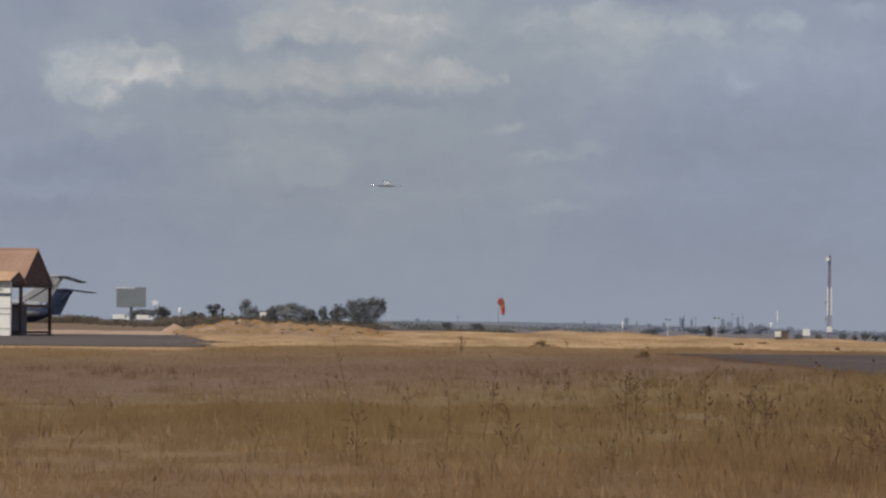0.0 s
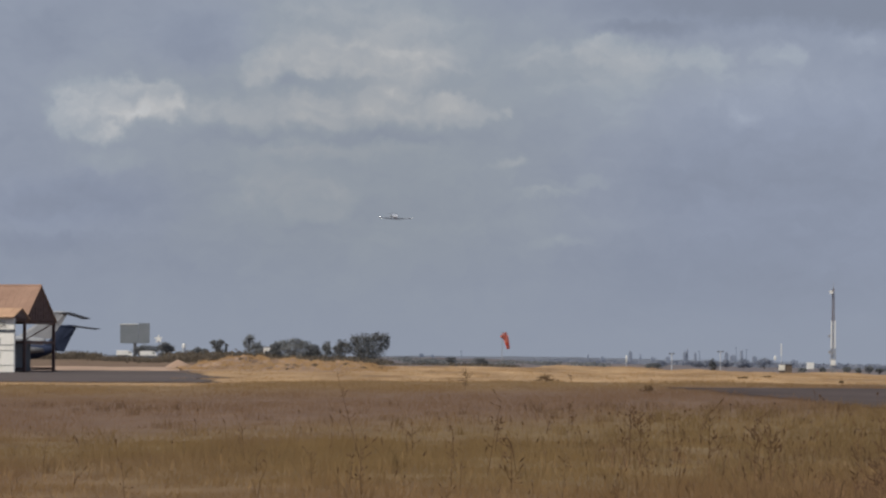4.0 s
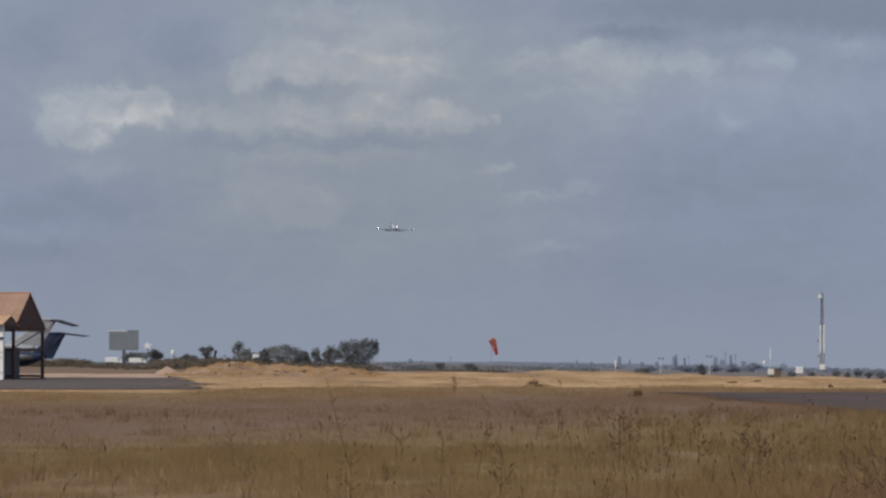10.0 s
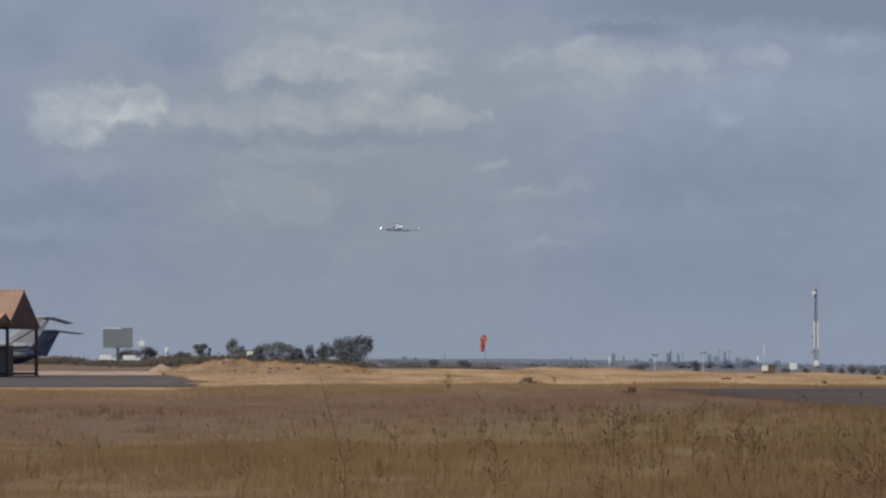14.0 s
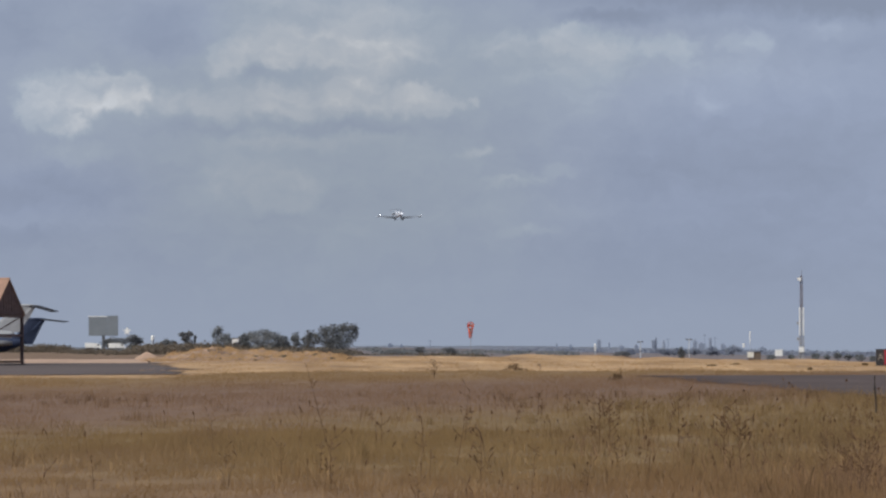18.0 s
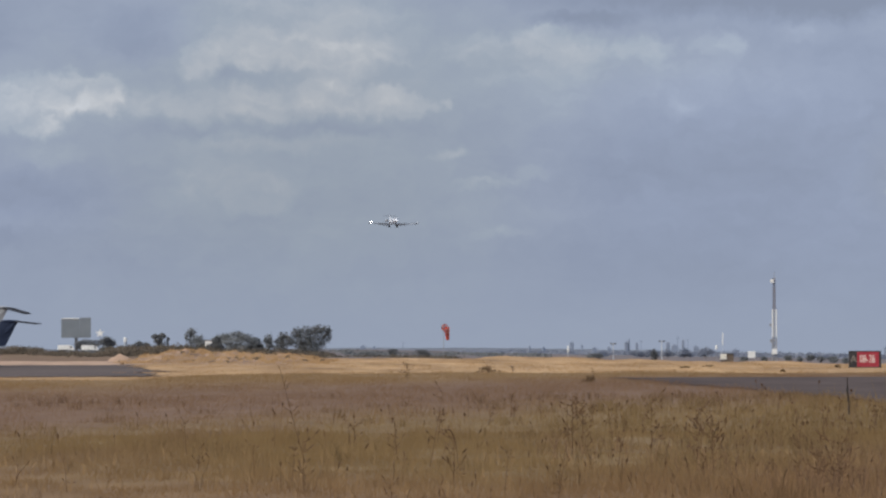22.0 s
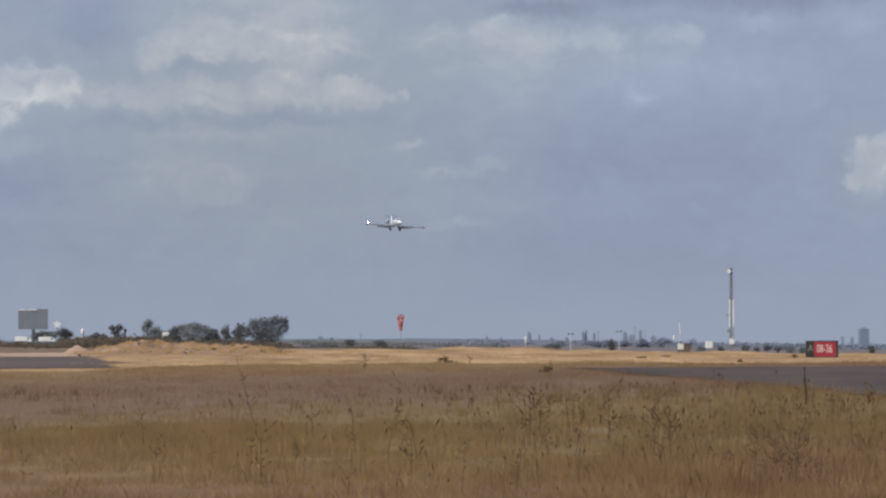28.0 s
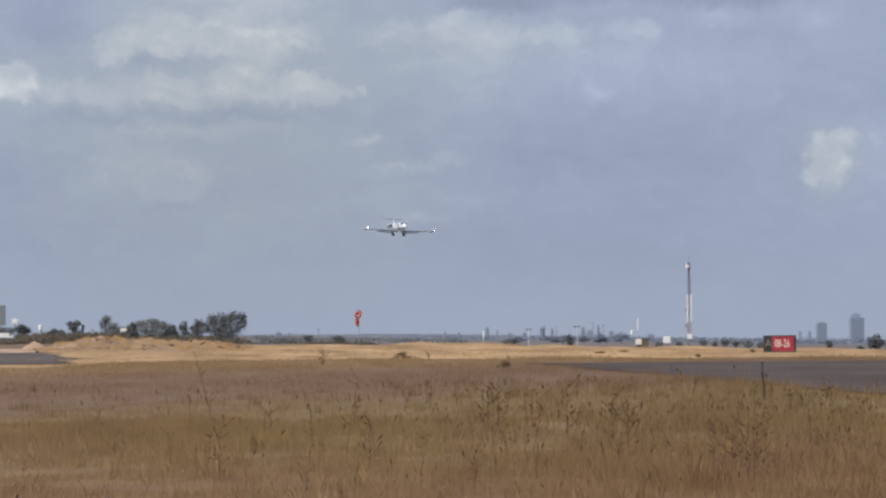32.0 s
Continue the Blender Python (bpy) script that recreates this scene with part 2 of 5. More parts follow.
DRY = [((0.141, 0.086, 0.055), (0.195, 0.125, 0.082)), ((0.160, 0.109, 0.035), (0.243, 0.174, 0.064)), ((0.151, 0.089, 0.044), (0.216, 0.136, 0.070)), ((0.185, 0.117, 0.054), (0.270, 0.179, 0.083))]
M_grass = meadow("dry_grass", DRY)
M_soil = meadow("grassy_soil", [(tuple(0.92 * q for q in lo), tuple(0.88 * q for q in hi)) for lo, hi in DRY], 0.0)
M_straw = surface("bleached_straw", (0.20, 0.125, 0.065), (0.51, 0.345, 0.19), 0.24, 1.1, 0.9, bump=0.6, depth=0.15, spec=0.2, stretch=(0.8, 0.07, 1))
M_strawblade = surface("straw_blades", (0.20, 0.125, 0.064), (0.50, 0.34, 0.185), 0.24, 1.1, 0.9, bump=0, spec=0.2, each=0.2, stretch=(0.8, 0.07, 1))
M_asphalt = surface("asphalt", (0.050, 0.040, 0.039), (0.096, 0.076, 0.073), 0.35, 2.0, 0.95, bump=0.3, depth=0.01, spec=0.08, stretch=(0.5, 0.12, 1))
M_apron = surface("apron_concrete", (0.074, 0.062, 0.060), (0.125, 0.103, 0.099), 0.1, 5.0, 0.95, spec=0.1, stretch=(0.5, 0.15, 1), bump=0.3, depth=0.01)
M_sand = surface("sandy_soil", (0.27, 0.185, 0.135), (0.42, 0.298, 0.216), 0.4, 4.0, 0.95, bump=0.5, depth=0.06)
M_plain = surface("far_scrubland", (0.105, 0.092, 0.098), (0.15, 0.13, 0.128), 0.01, 0.12, 0.95, bump=0)
# leaf colours are paler and bluer because distance haze is mixed into them
M_leaf = surface("hazed_leaves", (0.120, 0.127, 0.136), (0.162, 0.170, 0.175), 0.5, 3.0, 0.9, bump=0, spec=0.1, each=0.3)
M_leafgrey = surface("hazed_grey_green_leaves", (0.168, 0.180, 0.188), (0.212, 0.224, 0.228), 0.5, 3.0, 0.9, bump=0, spec=0.1, each=0.3)
M_scrub = surface("dry_scrub", (0.122, 0.106, 0.088), (0.172, 0.146, 0.118), 0.3, 2.0, 0.9, bump=0, spec=0.1, each=0.25)
# the far trees and ridge carry their haze in this blue-grey base colour
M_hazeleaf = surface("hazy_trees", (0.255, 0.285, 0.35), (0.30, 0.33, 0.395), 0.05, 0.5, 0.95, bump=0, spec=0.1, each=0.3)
for m_, col_, share_ in ((M_grass, (0.30, 0.20, 0.10), 0.4), (M_strawblade, (0.50, 0.32, 0.16), 0.4), (M_leaf, (0.18, 0.188, 0.19), 0.42), (M_leafgrey, (0.215, 0.226, 0.23), 0.42),
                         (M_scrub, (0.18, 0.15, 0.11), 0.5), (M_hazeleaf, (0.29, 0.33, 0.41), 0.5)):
    translucent(m_, col_, share_)
M_bank = surface("dry_bank_soil", (0.160, 0.112, 0.084), (0.455, 0.325, 0.240), 0.35, 1.6, 0.95, bump=0.8, depth=0.25, spec=0.1, stretch=(1, 0.3, 1))
M_duskbank = surface("bare_brown_soil", (0.115, 0.082, 0.06), (0.21, 0.148, 0.105), 0.35, 1.6, 0.95, bump=0.6, depth=0.2, spec=0.1, stretch=(1, 0.3, 1))
M_weedmass = meadow("brown_weed_blades", [((lo[0] * 0.62, lo[1] * 0.61, lo[2] * 0.62), (hi[0] * 0.97, hi[1] * 0.97, hi[2] * 0.96)) for lo, hi in DRY], 0.6)
translucent(M_weedmass, (0.20, 0.14, 0.075), 0.3)
M_drybush = surface("dry_brown_bush", (0.115, 0.078, 0.046), (0.20, 0.138, 0.082), 1.0, 6.0, 0.9, bump=0, spec=0.1, each=0.3)
translucent(M_drybush, (0.22, 0.15, 0.09), 0.4)
M_pale = surface("pale_dry_stalks", (0.19, 0.122, 0.062), (0.29, 0.19, 0.098), 1.5, 8.0, 0.9, bump=0, spec=0.1, each=0.4)
M_bark = surface("bark", (0.05, 0.038, 0.028), (0.12, 0.09, 0.065), 3.0, 20.0, 0.95, bump=0.6)
M_weed = surface("dead_weed_stems", (0.062, 0.036, 0.022), (0.185, 0.112, 0.062), 2.0, 9.0, 0.9, bump=0, spec=0.2, each=0.7)
M_white = surface("white_paint", (0.66, 0.66, 0.63), (0.80, 0.80, 0.78), 0.8, 7.0, 0.55, bump=0.08)
M_cream = surface("cream_paint", (0.66, 0.63, 0.54), (0.82, 0.79, 0.70), 0.8, 7.0, 0.6, bump=0.08)
M_roof = surface("terracotta_sheet", (0.225, 0.138, 0.10), (0.335, 0.212, 0.155), 0.5, 5.0, 0.8, bump=0.2)
# brighter copy of the roof sheet, with sunlight put into its colour
M_rooflit = surface("sunlit_terracotta_sheet", (0.36, 0.22, 0.14), (0.52, 0.34, 0.22), 0.5, 5.0, 0.8, bump=0.2)
M_wood = surface("dark_timber", (0.082, 0.052, 0.050), (0.145, 0.095, 0.088), 1.2, 10.0, 0.8, bump=0.3, stretch=(1, 1, 4))
M_steel = surface("weathered_steel", (0.09, 0.095, 0.105), (0.17, 0.175, 0.185), 1.5, 12.0, 0.55, metal=0.3, bump=0.15)
M_galv = surface("galvanised_steel", (0.26, 0.26, 0.27), (0.40, 0.40, 0.41), 1.5, 10.0, 0.5, metal=0.4, bump=0.1)
M_cabin = surface("slate_blue_panels", (0.045, 0.055, 0.07), (0.085, 0.098, 0.118), 0.9, 8.0, 0.6, bump=0.1)
M_dark = surface("dark_rubber_and_intake_shade", (0.018, 0.018, 0.02), (0.04, 0.04, 0.042), 2.0, 15.0, 0.8, bump=0.2)
M_navy = surface("navy_aircraft_paint", (0.018, 0.026, 0.055), (0.034, 0.046, 0.085), 0.3, 3.0, 0.8, bump=0.03, spec=0.15)
M_navylight = surface("faded_navy_paint", (0.017, 0.025, 0.050), (0.031, 0.043, 0.080), 0.3, 3.0, 0.8, bump=0.03, spec=0.15)
M_jetwhite = surface("aged_white_aircraft_paint", (0.25, 0.265, 0.29), (0.35, 0.365, 0.39), 0.35, 3.0, 0.7, bump=0.03, spec=0.15)
M_jetgrey = surface("grey_aircraft_metal", (0.10, 0.105, 0.115), (0.19, 0.195, 0.205), 0.4, 4.0, 0.45, metal=0.3, bump=0.03)
M_stab = surface("dark_grey_tailplane_paint", (0.020, 0.022, 0.028), (0.038, 0.041, 0.050), 0.4, 4.0, 0.8, bump=0.03, spec=0.1)
M_planewhite = surface("glossy_white_aircraft_paint", (0.66, 0.71, 0.80), (0.76, 0.80, 0.87), 0.4, 4.0, 0.3, bump=0.0)
# shade on the inner wing is painted in as this darker grey
M_planegrey = surface("shaded_grey_aircraft_paint", (0.13, 0.145, 0.17), (0.20, 0.215, 0.245), 0.4, 4.0, 0.4, bump=0.0)
# matched to the sky's brightness, so outer wing, tanks and tail fade into it
M_palegrey = surface("sky_toned_aircraft_paint", (0.30, 0.33, 0.38), (0.38, 0.41, 0.46), 0.4, 4.0, 0.5, bump=0.0)
M_window = surface("dark_tinted_glass", (0.015, 0.018, 0.022), (0.03, 0.034, 0.04), 1.0, 5.0, 0.12, bump=0.0, spec=0.6)
M_orange = surface("fluorescent_orange_cloth", (1.0, 0.36, 0.26), (1.0, 0.46, 0.35), 1.2, 9.0, 0.75, bump=0.15)
M_orangedark = surface("darker_red_cloth", (0.74, 0.11, 0.065), (0.90, 0.17, 0.10), 1.2, 9.0, 0.8, bump=0.15)
translucent(M_orange, (1.0, 0.42, 0.30), 0.3)
translucent(M_orangedark, (0.9, 0.16, 0.09), 0.3)
M_board = surface("billboard_grey", (0.155, 0.178, 0.20), (0.19, 0.212, 0.235), 0.3, 2.0, 0.6, bump=0.05)
M_signred = surface("sign_red", (0.27, 0.026, 0.045), (0.35, 0.042, 0.062), 1.5, 10.0, 0.45, bump=0.05)
M_signblack = surface("sign_black", (0.02, 0.02, 0.022), (0.045, 0.045, 0.05), 1.5, 10.0, 0.5, bump=0.05)
M_signtext = surface("sign_white_lettering", (0.62, 0.55, 0.52), (0.75, 0.68, 0.64), 1.5, 10.0, 0.5, bump=0.0)
M_signgrey = surface("sign_grey_lettering", (0.18, 0.16, 0.14), (0.26, 0.24, 0.21), 1.5, 10.0, 0.5, bump=0.0)
M_redpaint = surface("faded_mast_paint", (0.12, 0.105, 0.115), (0.19, 0.165, 0.175), 1.0, 8.0, 0.6, bump=0.05)
M_palepole = surface("pale_grey_pole_paint", (0.42, 0.44, 0.47), (0.56, 0.58, 0.61), 1.0, 8.0, 0.6, bump=0.05)
# haze before the distant shaft is blended into its pale bluish grey
M_shaft = surface("hazy_pale_concrete", (0.30, 0.33, 0.38), (0.37, 0.40, 0.45), 0.6, 5.0, 0.9, bump=0.05)
M_stake = surface("weathered_dark_timber", (0.030, 0.022, 0.018), (0.055, 0.042, 0.034), 12.0, 60.0, 0.9)
# distance haze is put into the town's colours, which lean towards the sky
M_tower = surface("hazed_concrete", (0.205, 0.252, 0.340), (0.232, 0.282, 0.372), 0.02, 0.2, 0.9, bump=0.0)
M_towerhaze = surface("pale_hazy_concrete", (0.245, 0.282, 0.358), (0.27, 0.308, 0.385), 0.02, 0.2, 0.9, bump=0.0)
M_towerglass = surface("hazed_glazing", (0.168, 0.212, 0.302), (0.192, 0.236, 0.33), 0.02, 0.2, 0.5, bump=0.0)
M_brown = surface("brown_timber_shed", (0.10, 0.075, 0.055), (0.17, 0.13, 0.10), 1.0, 8.0, 0.85, bump=0.2)
M_lamp = glow("landing_light", (1.0, 0.98, 0.95), 6.0)
M_lampdim = glow("wingtip_light", (1.0, 0.97, 0.95), 3.0)


# ---- mesh helpers ----
def link_mesh(name, verts, faces, material, parent=None, label="", smooth=False, normals=None):
    me = bpy.data.meshes.new(name)
    me.from_pydata([tuple(v) for v in verts], [], [tuple(f) for f in faces])
    me.materials.append(material)
    if smooth:
        me.polygons.foreach_set("use_smooth", [True] * len(me.polygons))
    me.update()
    if normals is not None:
        me.polygons.foreach_set("use_smooth", [True] * len(me.polygons))
        me.normals_split_custom_set_from_vertices(normals)
    ob = new(name, me)
    ob.parent = parent
    if label:
        ob["label"] = label
    return ob


def part(name, bm, material, parent=None, label="", smooth=False):
    """One bmesh becomes one mesh object under a thing or a part."""
    bmesh.ops.recalc_face_normals(bm, faces=bm.faces)
    me = bpy.data.meshes.new(name)
    bm.to_mesh(me)
    bm.free()
    me.materials.append(material)
    if smooth:
        me.polygons.foreach_set("use_smooth", [True] * len(me.polygons))
    ob = new(name, me)
    ob.parent = parent
    if label:
        ob["label"] = label
    return ob


def thing(name, m, label, category, group="", kind=""):
    ob = new(name)
    ob.empty_display_size = 0.3
    ob.matrix_basis = m
    return tagged(ob, label, category, group, kind)


def box(bm, x0, x1, y0, y1, z0, z1, bevel=0.0):
    r = bmesh.ops.create_cube(bm, size=1.0, matrix=Matrix.LocRotScale(((x0 + x1) / 2, (y0 + y1) / 2, (z0 + z1) / 2), None, (x1 - x0, y1 - y0, z1 - z0)))
    if bevel:
        edges = {e for v in r["verts"] for e in v.link_edges}
        bmesh.ops.bevel(bm, geom=list(edges), offset=bevel, segments=1, affect="EDGES")
    return bm


def rod(bm, a, b, r0, r1=None, n=8):
    """A tapered rod from a to b."""
    a, b = Vector(a), Vector(b)
    r1 = r0 if r1 is None else r1
    m = Matrix.Translation((a + b) / 2) @ (b - a).to_track_quat("Z", "Y").to_matrix().to_4x4()
    bmesh.ops.create_cone(bm, cap_ends=True, segments=n, radius1=r0, radius2=max(r1, 0.0005), depth=(b - a).length, matrix=m)
    return bm


def loft(bm, rings, caps=True):
    """Skin over rings of equally many points."""
    rows = [[bm.verts.new(p) for p in ring] for ring in rings]
    n = len(rows[0])
    for r0, r1 in zip(rows, rows[1:]):
        for i in range(n):
            bm.faces.new((r0[i], r0[(i + 1) % n], r1[(i + 1) % n], r1[i]))
    if caps:
        bm.faces.new(rows[0][::-1])
        bm.faces.new(rows[-1])
    return bm


def tube(bm, pts, radii, n=5):
    """One bent tube through the points."""
    rings = []
    for i, p in enumerate(pts):
        q = (pts[min(i + 1, len(pts) - 1)] - pts[max(i - 1, 0)]).to_track_quat("Z", "Y")
        rings.append([p + q @ Vector((radii[i] * math.cos(2 * math.pi * k / n), radii[i] * math.sin(2 * math.pi * k / n), 0)) for k in range(n)])
    return loft(bm, rings)


def ring_y(y, rx, rz, z=0.0, x=0.0, n=16, power=1.0):
    return [(x + rx * math.cos(2 * math.pi * i / n), y, z + rz * math.sin(2 * math.pi * i / n)) for i in range(n)]


def foil(p, chord, thick, axis="z"):
    """Six points round an aerofoil with its leading edge at p, chord along +y, thickness along axis."""
    out = []
    for c, h in ((0, 0), (0.12, 0.42), (0.4, 0.5), (1, 0.03), (1, -0.03), (0.4, -0.5), (0.12, -0.42)):
        d = h * thick
        out.append((p[0], p[1] + c * chord, p[2] + d) if axis == "z" else (p[0] + d, p[1] + c * chord, p[2]))
    return out


def smooth01(x, a, b):
    s = min(1.0, max(0.0, (x - a) / (b - a)))
    return s * s * (3 - 2 * s)


# ---- the ground ----
def rise(x, y):
    """Height of the ground."""
    z = 0.3 * smooth01(y, 40, 310) if y > 0 else 0.0
    z -= 0.0004 * max(0.0, y - 900)
    z -= 0.02 * min(max(0.0, x), 500) * smooth01(y, 150, 500)
    z -= 0.9 * smooth01(x, -20, -10) * (1 - smooth01(x, 15, 40)) * smooth01(y, 540, 780)
    if y > 150:
        w = noise.noise(Vector((x * 0.12, y * 0.03, 3.0)))
        z += 0.10 * w * smooth01(y, 180, 300)
        # the long bank of old spoil, and a lower swell beyond the taxiway
        along = smooth01(x, -24.0, -20.5) * (1 - smooth01(x, -9.6, -6.6))
        rough = 0.92 + 0.26 * noise.noise(Vector((x * 0.4, 0.7, 9.0))) + 0.2 * noise.noise(Vector((x * 1.4, y * 0.12, 2.0)))
        z += (0.46 + 0.22 * smooth01(-x, 15, 19)) * along * rough * math.exp(-((y - 410) / (30 if y < 410 else 40)) ** 2)
        z += 0.14 * smooth01(-x, 19, 22) * smooth01(y, 350, 425) * (1 - smooth01(y, 440, 520))
        z += 0.42 * math.exp(-((x - 17.5) / 5.5) ** 2 - ((y - 520) / 40) ** 2)
        z -= 0.8 * smooth01(x, 15, 40) * smooth01(y, 560, 760)
        z += 0.32 * noise.noise(Vector((x * 0.22, 0.5, 6.0))) * math.exp(-((y - 550) / 50) ** 2) * smooth01(x, -6, 6)
        z += 0.10 * smooth01(x, -4, 2) * (1 - smooth01(x, 14, 20)) * math.exp(-((y - 480) / 40) ** 2)
    return z


def taxi_edge(y):
    return 9.08 + (198 - y) * 0.0464


def on_taxiway(x, y, margin=0.0):
    return y < 198 - margin and x > taxi_edge(y) + margin + 0.25 * math.sin(y * 0.21)


def on_apron(x, y, margin=0.0):
    return 214 + margin < y < 345 and x < -12.2 - 0.04 * (y - 214) - 3.0 * smooth01(y, 250, 330) - margin + 1.6 * noise.noise(Vector((0.0, y * 0.09, 4.0))) + 0.6 * noise.noise(Vector((0.0, y * 0.4, 7.0)))


def straw_from(x, y):
    """Where the tall growth gives way to short bleached grass."""
    return 230 + 9 * noise.noise(Vector((x * 0.14, 0.0, 5.0))) - 32 * smooth01(-x, 9, 13)


def straw_to(x, y):
    """Where the bleached straw gives way to far scrubland."""
    return 505 + 115 * smooth01(x, 6, 24) + 22 * noise.noise(Vector((x * 0.2, 0, 1))) + 10 * noise.noise(Vector((x * 0.9, 0, 6)))


def build_ground():
    ys = [-3000, -1500, -700, -300, -120, -40, 0]
    y = 6.0
    while y < 4900:
        ys.append(y)
        y += 6 if y < 160 else 4 if y < 640 else 0.06 * y
    ys.append(4950)
    cols = 181
    verts, faces, mats = [], [], []
    for y in ys:
        half = 260 + 0.95 * abs(y)
        for i in range(cols):
            s = (i / (cols - 1)) * 2 - 1
            x = half * (0.10 * s + 0.90 * s ** 5)
            verts.append((x, y, rise(x, y)))
    for j in range(len(ys) - 1):
        for i in range(cols - 1):
            a = j * cols + i
            faces.append((a, a + 1, a + 1 + cols, a + cols))
            cx = (verts[a][0] + verts[a + 1][0]) / 2
            cy = (ys[j] + ys[j + 1]) / 2
            waver = noise.noise(Vector((cx * 0.2, 0, 1)))
            bank = (cx < -21 - 6 * waver and cy > 330) or (cx < -7 + 2 * waver and 345 < cy < 470)
            mats.append(0 if cy < straw_from(cx, cy) else 5 if cx < -21.5 and 340 < cy < 402 + 10 * waver else 4 if cx < -22 - 4 * waver and 330 < cy < 1000 else 3 if bank and cy < 1000 else 1 if cy < straw_to(cx, cy) else 2)
    g = link_mesh("ground", verts, faces, M_soil, smooth=True)
    g.data.materials.append(M_straw)
    g.data.materials.append(M_plain)
    g.data.materials.append(M_bank)
    g.data.materials.append(M_duskbank)
    g.data.materials.append(M_sand)
    g.data.polygons.foreach_set("material_index", mats)
    tagged(g, "dry airfield ground with soil, bleached straw and far scrubland", "ground", kind="structure")


def sheet(name, inside, x0, x1, y0, y1, step_x, step_y, material, lift, label):
    """A paved sheet that follows the ground where inside(x, y) holds."""
    nx, ny = int((x1 - x0) / step_x) + 1, int((y1 - y0) / step_y) + 1
    verts, faces = [], []
    for j in range(ny):
        for i in range(nx):
            x, y = x0 + i * step_x, y0 + j * step_y
            verts.append((x, y, rise(x, y) + lift))
    for j in range(ny - 1):
        for i in range(nx - 1):
            if inside(x0 + (i + 0.5) * step_x, y0 + (j + 0.5) * step_y):
                a = j * nx + i
                faces.append((a, a + 1, a + 1 + nx, a + nx))
    return tagged(link_mesh(name, verts, faces, material, smooth=True), label, name.split("_")[0], kind="structure")


build_ground()
sheet("taxiway", on_taxiway, 4, 64, -40, 200, 0.5, 2.0, M_asphalt, 0.03, "dark worn asphalt taxiway crossing the dry grass")
sheet("apron", on_apron, -110, -10, 212, 348, 0.5, 2.0, M_apron, 0.03, "grey concrete apron beside the open shelter")


def build_kerb():
    for x0, x1, y, label in ((-36, -21.5, 346, "pale sandy strip along the edge of the apron"),):
        verts, faces = [], []
        n = 30
        for i in range(n + 1):
            x = x0 + (x1 - x0) * i / n
            w = 1.6 + 0.7 * noise.noise(Vector((x * 0.5, 1, 1)))
            for dy, dz in ((-w, 0.03), (-w * 0.5, 0.12), (w, 0.14), (w * 2, 0.03)):
                verts.append((x, y + dy, rise(x, y + dy) + dz))
        for i in range(n):
            for k in range(3):
                a = i * 4 + k
                faces.append((a, a + 4, a + 5, a + 1))
        tagged(link_mesh("trim_kerb", verts, faces, M_sand, smooth=True), label, "kerb", kind="structure")


build_kerb()


def lump(x, y):
    """Ragged lumps on top of the long bank."""
    e = smooth01(x, -24.2, -21.5) * (1 - smooth01(x, -10.5, -6)) * smooth01(y, 352, 372) * (1 - smooth01(y, 434, 452))
    n = 0.30 * noise.noise(Vector((x * 0.8, y * 0.10, 3.3))) + 0.24 * noise.noise(Vector((x * 1.9, y * 0.16, 8.3))) + 0.12 * noise.noise(Vector((x * 4.2, y * 0.3, 5.1)))
    return e * (0.14 + 1.15 * n) - 0.12 * (1 - e)


def build_spoil_bank():
    nx, ny = 150, 38
    verts, faces = [], []
    for j in range(ny):
        for i in range(nx):
            x, y = -27.5 + i * 0.19, 350 + j * 2.8
            verts.append((x, y, rise(x, y) + lump(x, y)))
    for j in range(ny - 1):
        for i in range(nx - 1):
            k = j * nx + i
            faces.append((k, k + 1, k + 1 + nx, k + nx))
    tagged(link_mesh("spoil_bank", verts, faces, M_bank, smooth=True), "long ragged bank of pale dry soil and straw behind the apron", "bank", kind="structure")


build_spoil_bank()


# ---- plants joined into stuff ----
def blade_mesh(name, pts, heights, widths, material, label, category, rng, droop=0.35, tri=False, heads=None):
    """Many grass blades in one mesh; pts is an n by 3 array of feet."""
    n = len(pts)
    ang = rng.normal(-0.25, 0.4, n)
    wx, wy = np.cos(ang) * widths / 2, np.sin(ang) * widths / 2
    lean_a = rng.uniform(0, 2 * math.pi, n)
    lean = rng.uniform(0.05, droop, n) * heights
    lx, ly = np.cos(lean_a) * lean, np.abs(np.sin(lean_a)) * lean
    k = 3 if tri else 5
    v = np.zeros((n, k, 3))
    side = np.stack([wx, wy, np.zeros(n)], 1)
    up = np.stack([lx, ly, heights], 1)
    v[:, 0], v[:, 1] = pts - side, pts + side
    if tri:
        v[:, 2] = pts + up
        loops = np.arange(n * 3, dtype=np.int32)
        starts, totals = np.arange(n, dtype=np.int32) * 3, np.full(n, 3, np.int32)
    else:
        mid = np.stack([lx * 0.3, ly * 0.3, heights * 0.6], 1)
        v[:, 2], v[:, 3], v[:, 4] = pts + mid + side * 0.8, pts + mid - side * 0.8, pts + up
        base = np.arange(n, dtype=np.int32)[:, None] * 5
        loops = (base + np.array([0, 1, 2, 3, 3, 2, 4], np.int32)).ravel()
        s0 = np.arange(n, dtype=np.int32) * 7
        starts = np.stack([s0, s0 + 4], 1).ravel()
        totals = np.tile(np.array([4, 3], np.int32), n)
    me = bpy.data.meshes.new(name)
    me.vertices.add(n * k)
    me.vertices.foreach_set("co", v.ravel())
    me.loops.add(len(loops))
    me.loops.foreach_set("vertex_index", loops)
    me.polygons.add(len(starts))
    me.polygons.foreach_set("loop_start", starts)
    me.polygons.foreach_set("loop_total", totals)
    me.update(calc_edges=True)
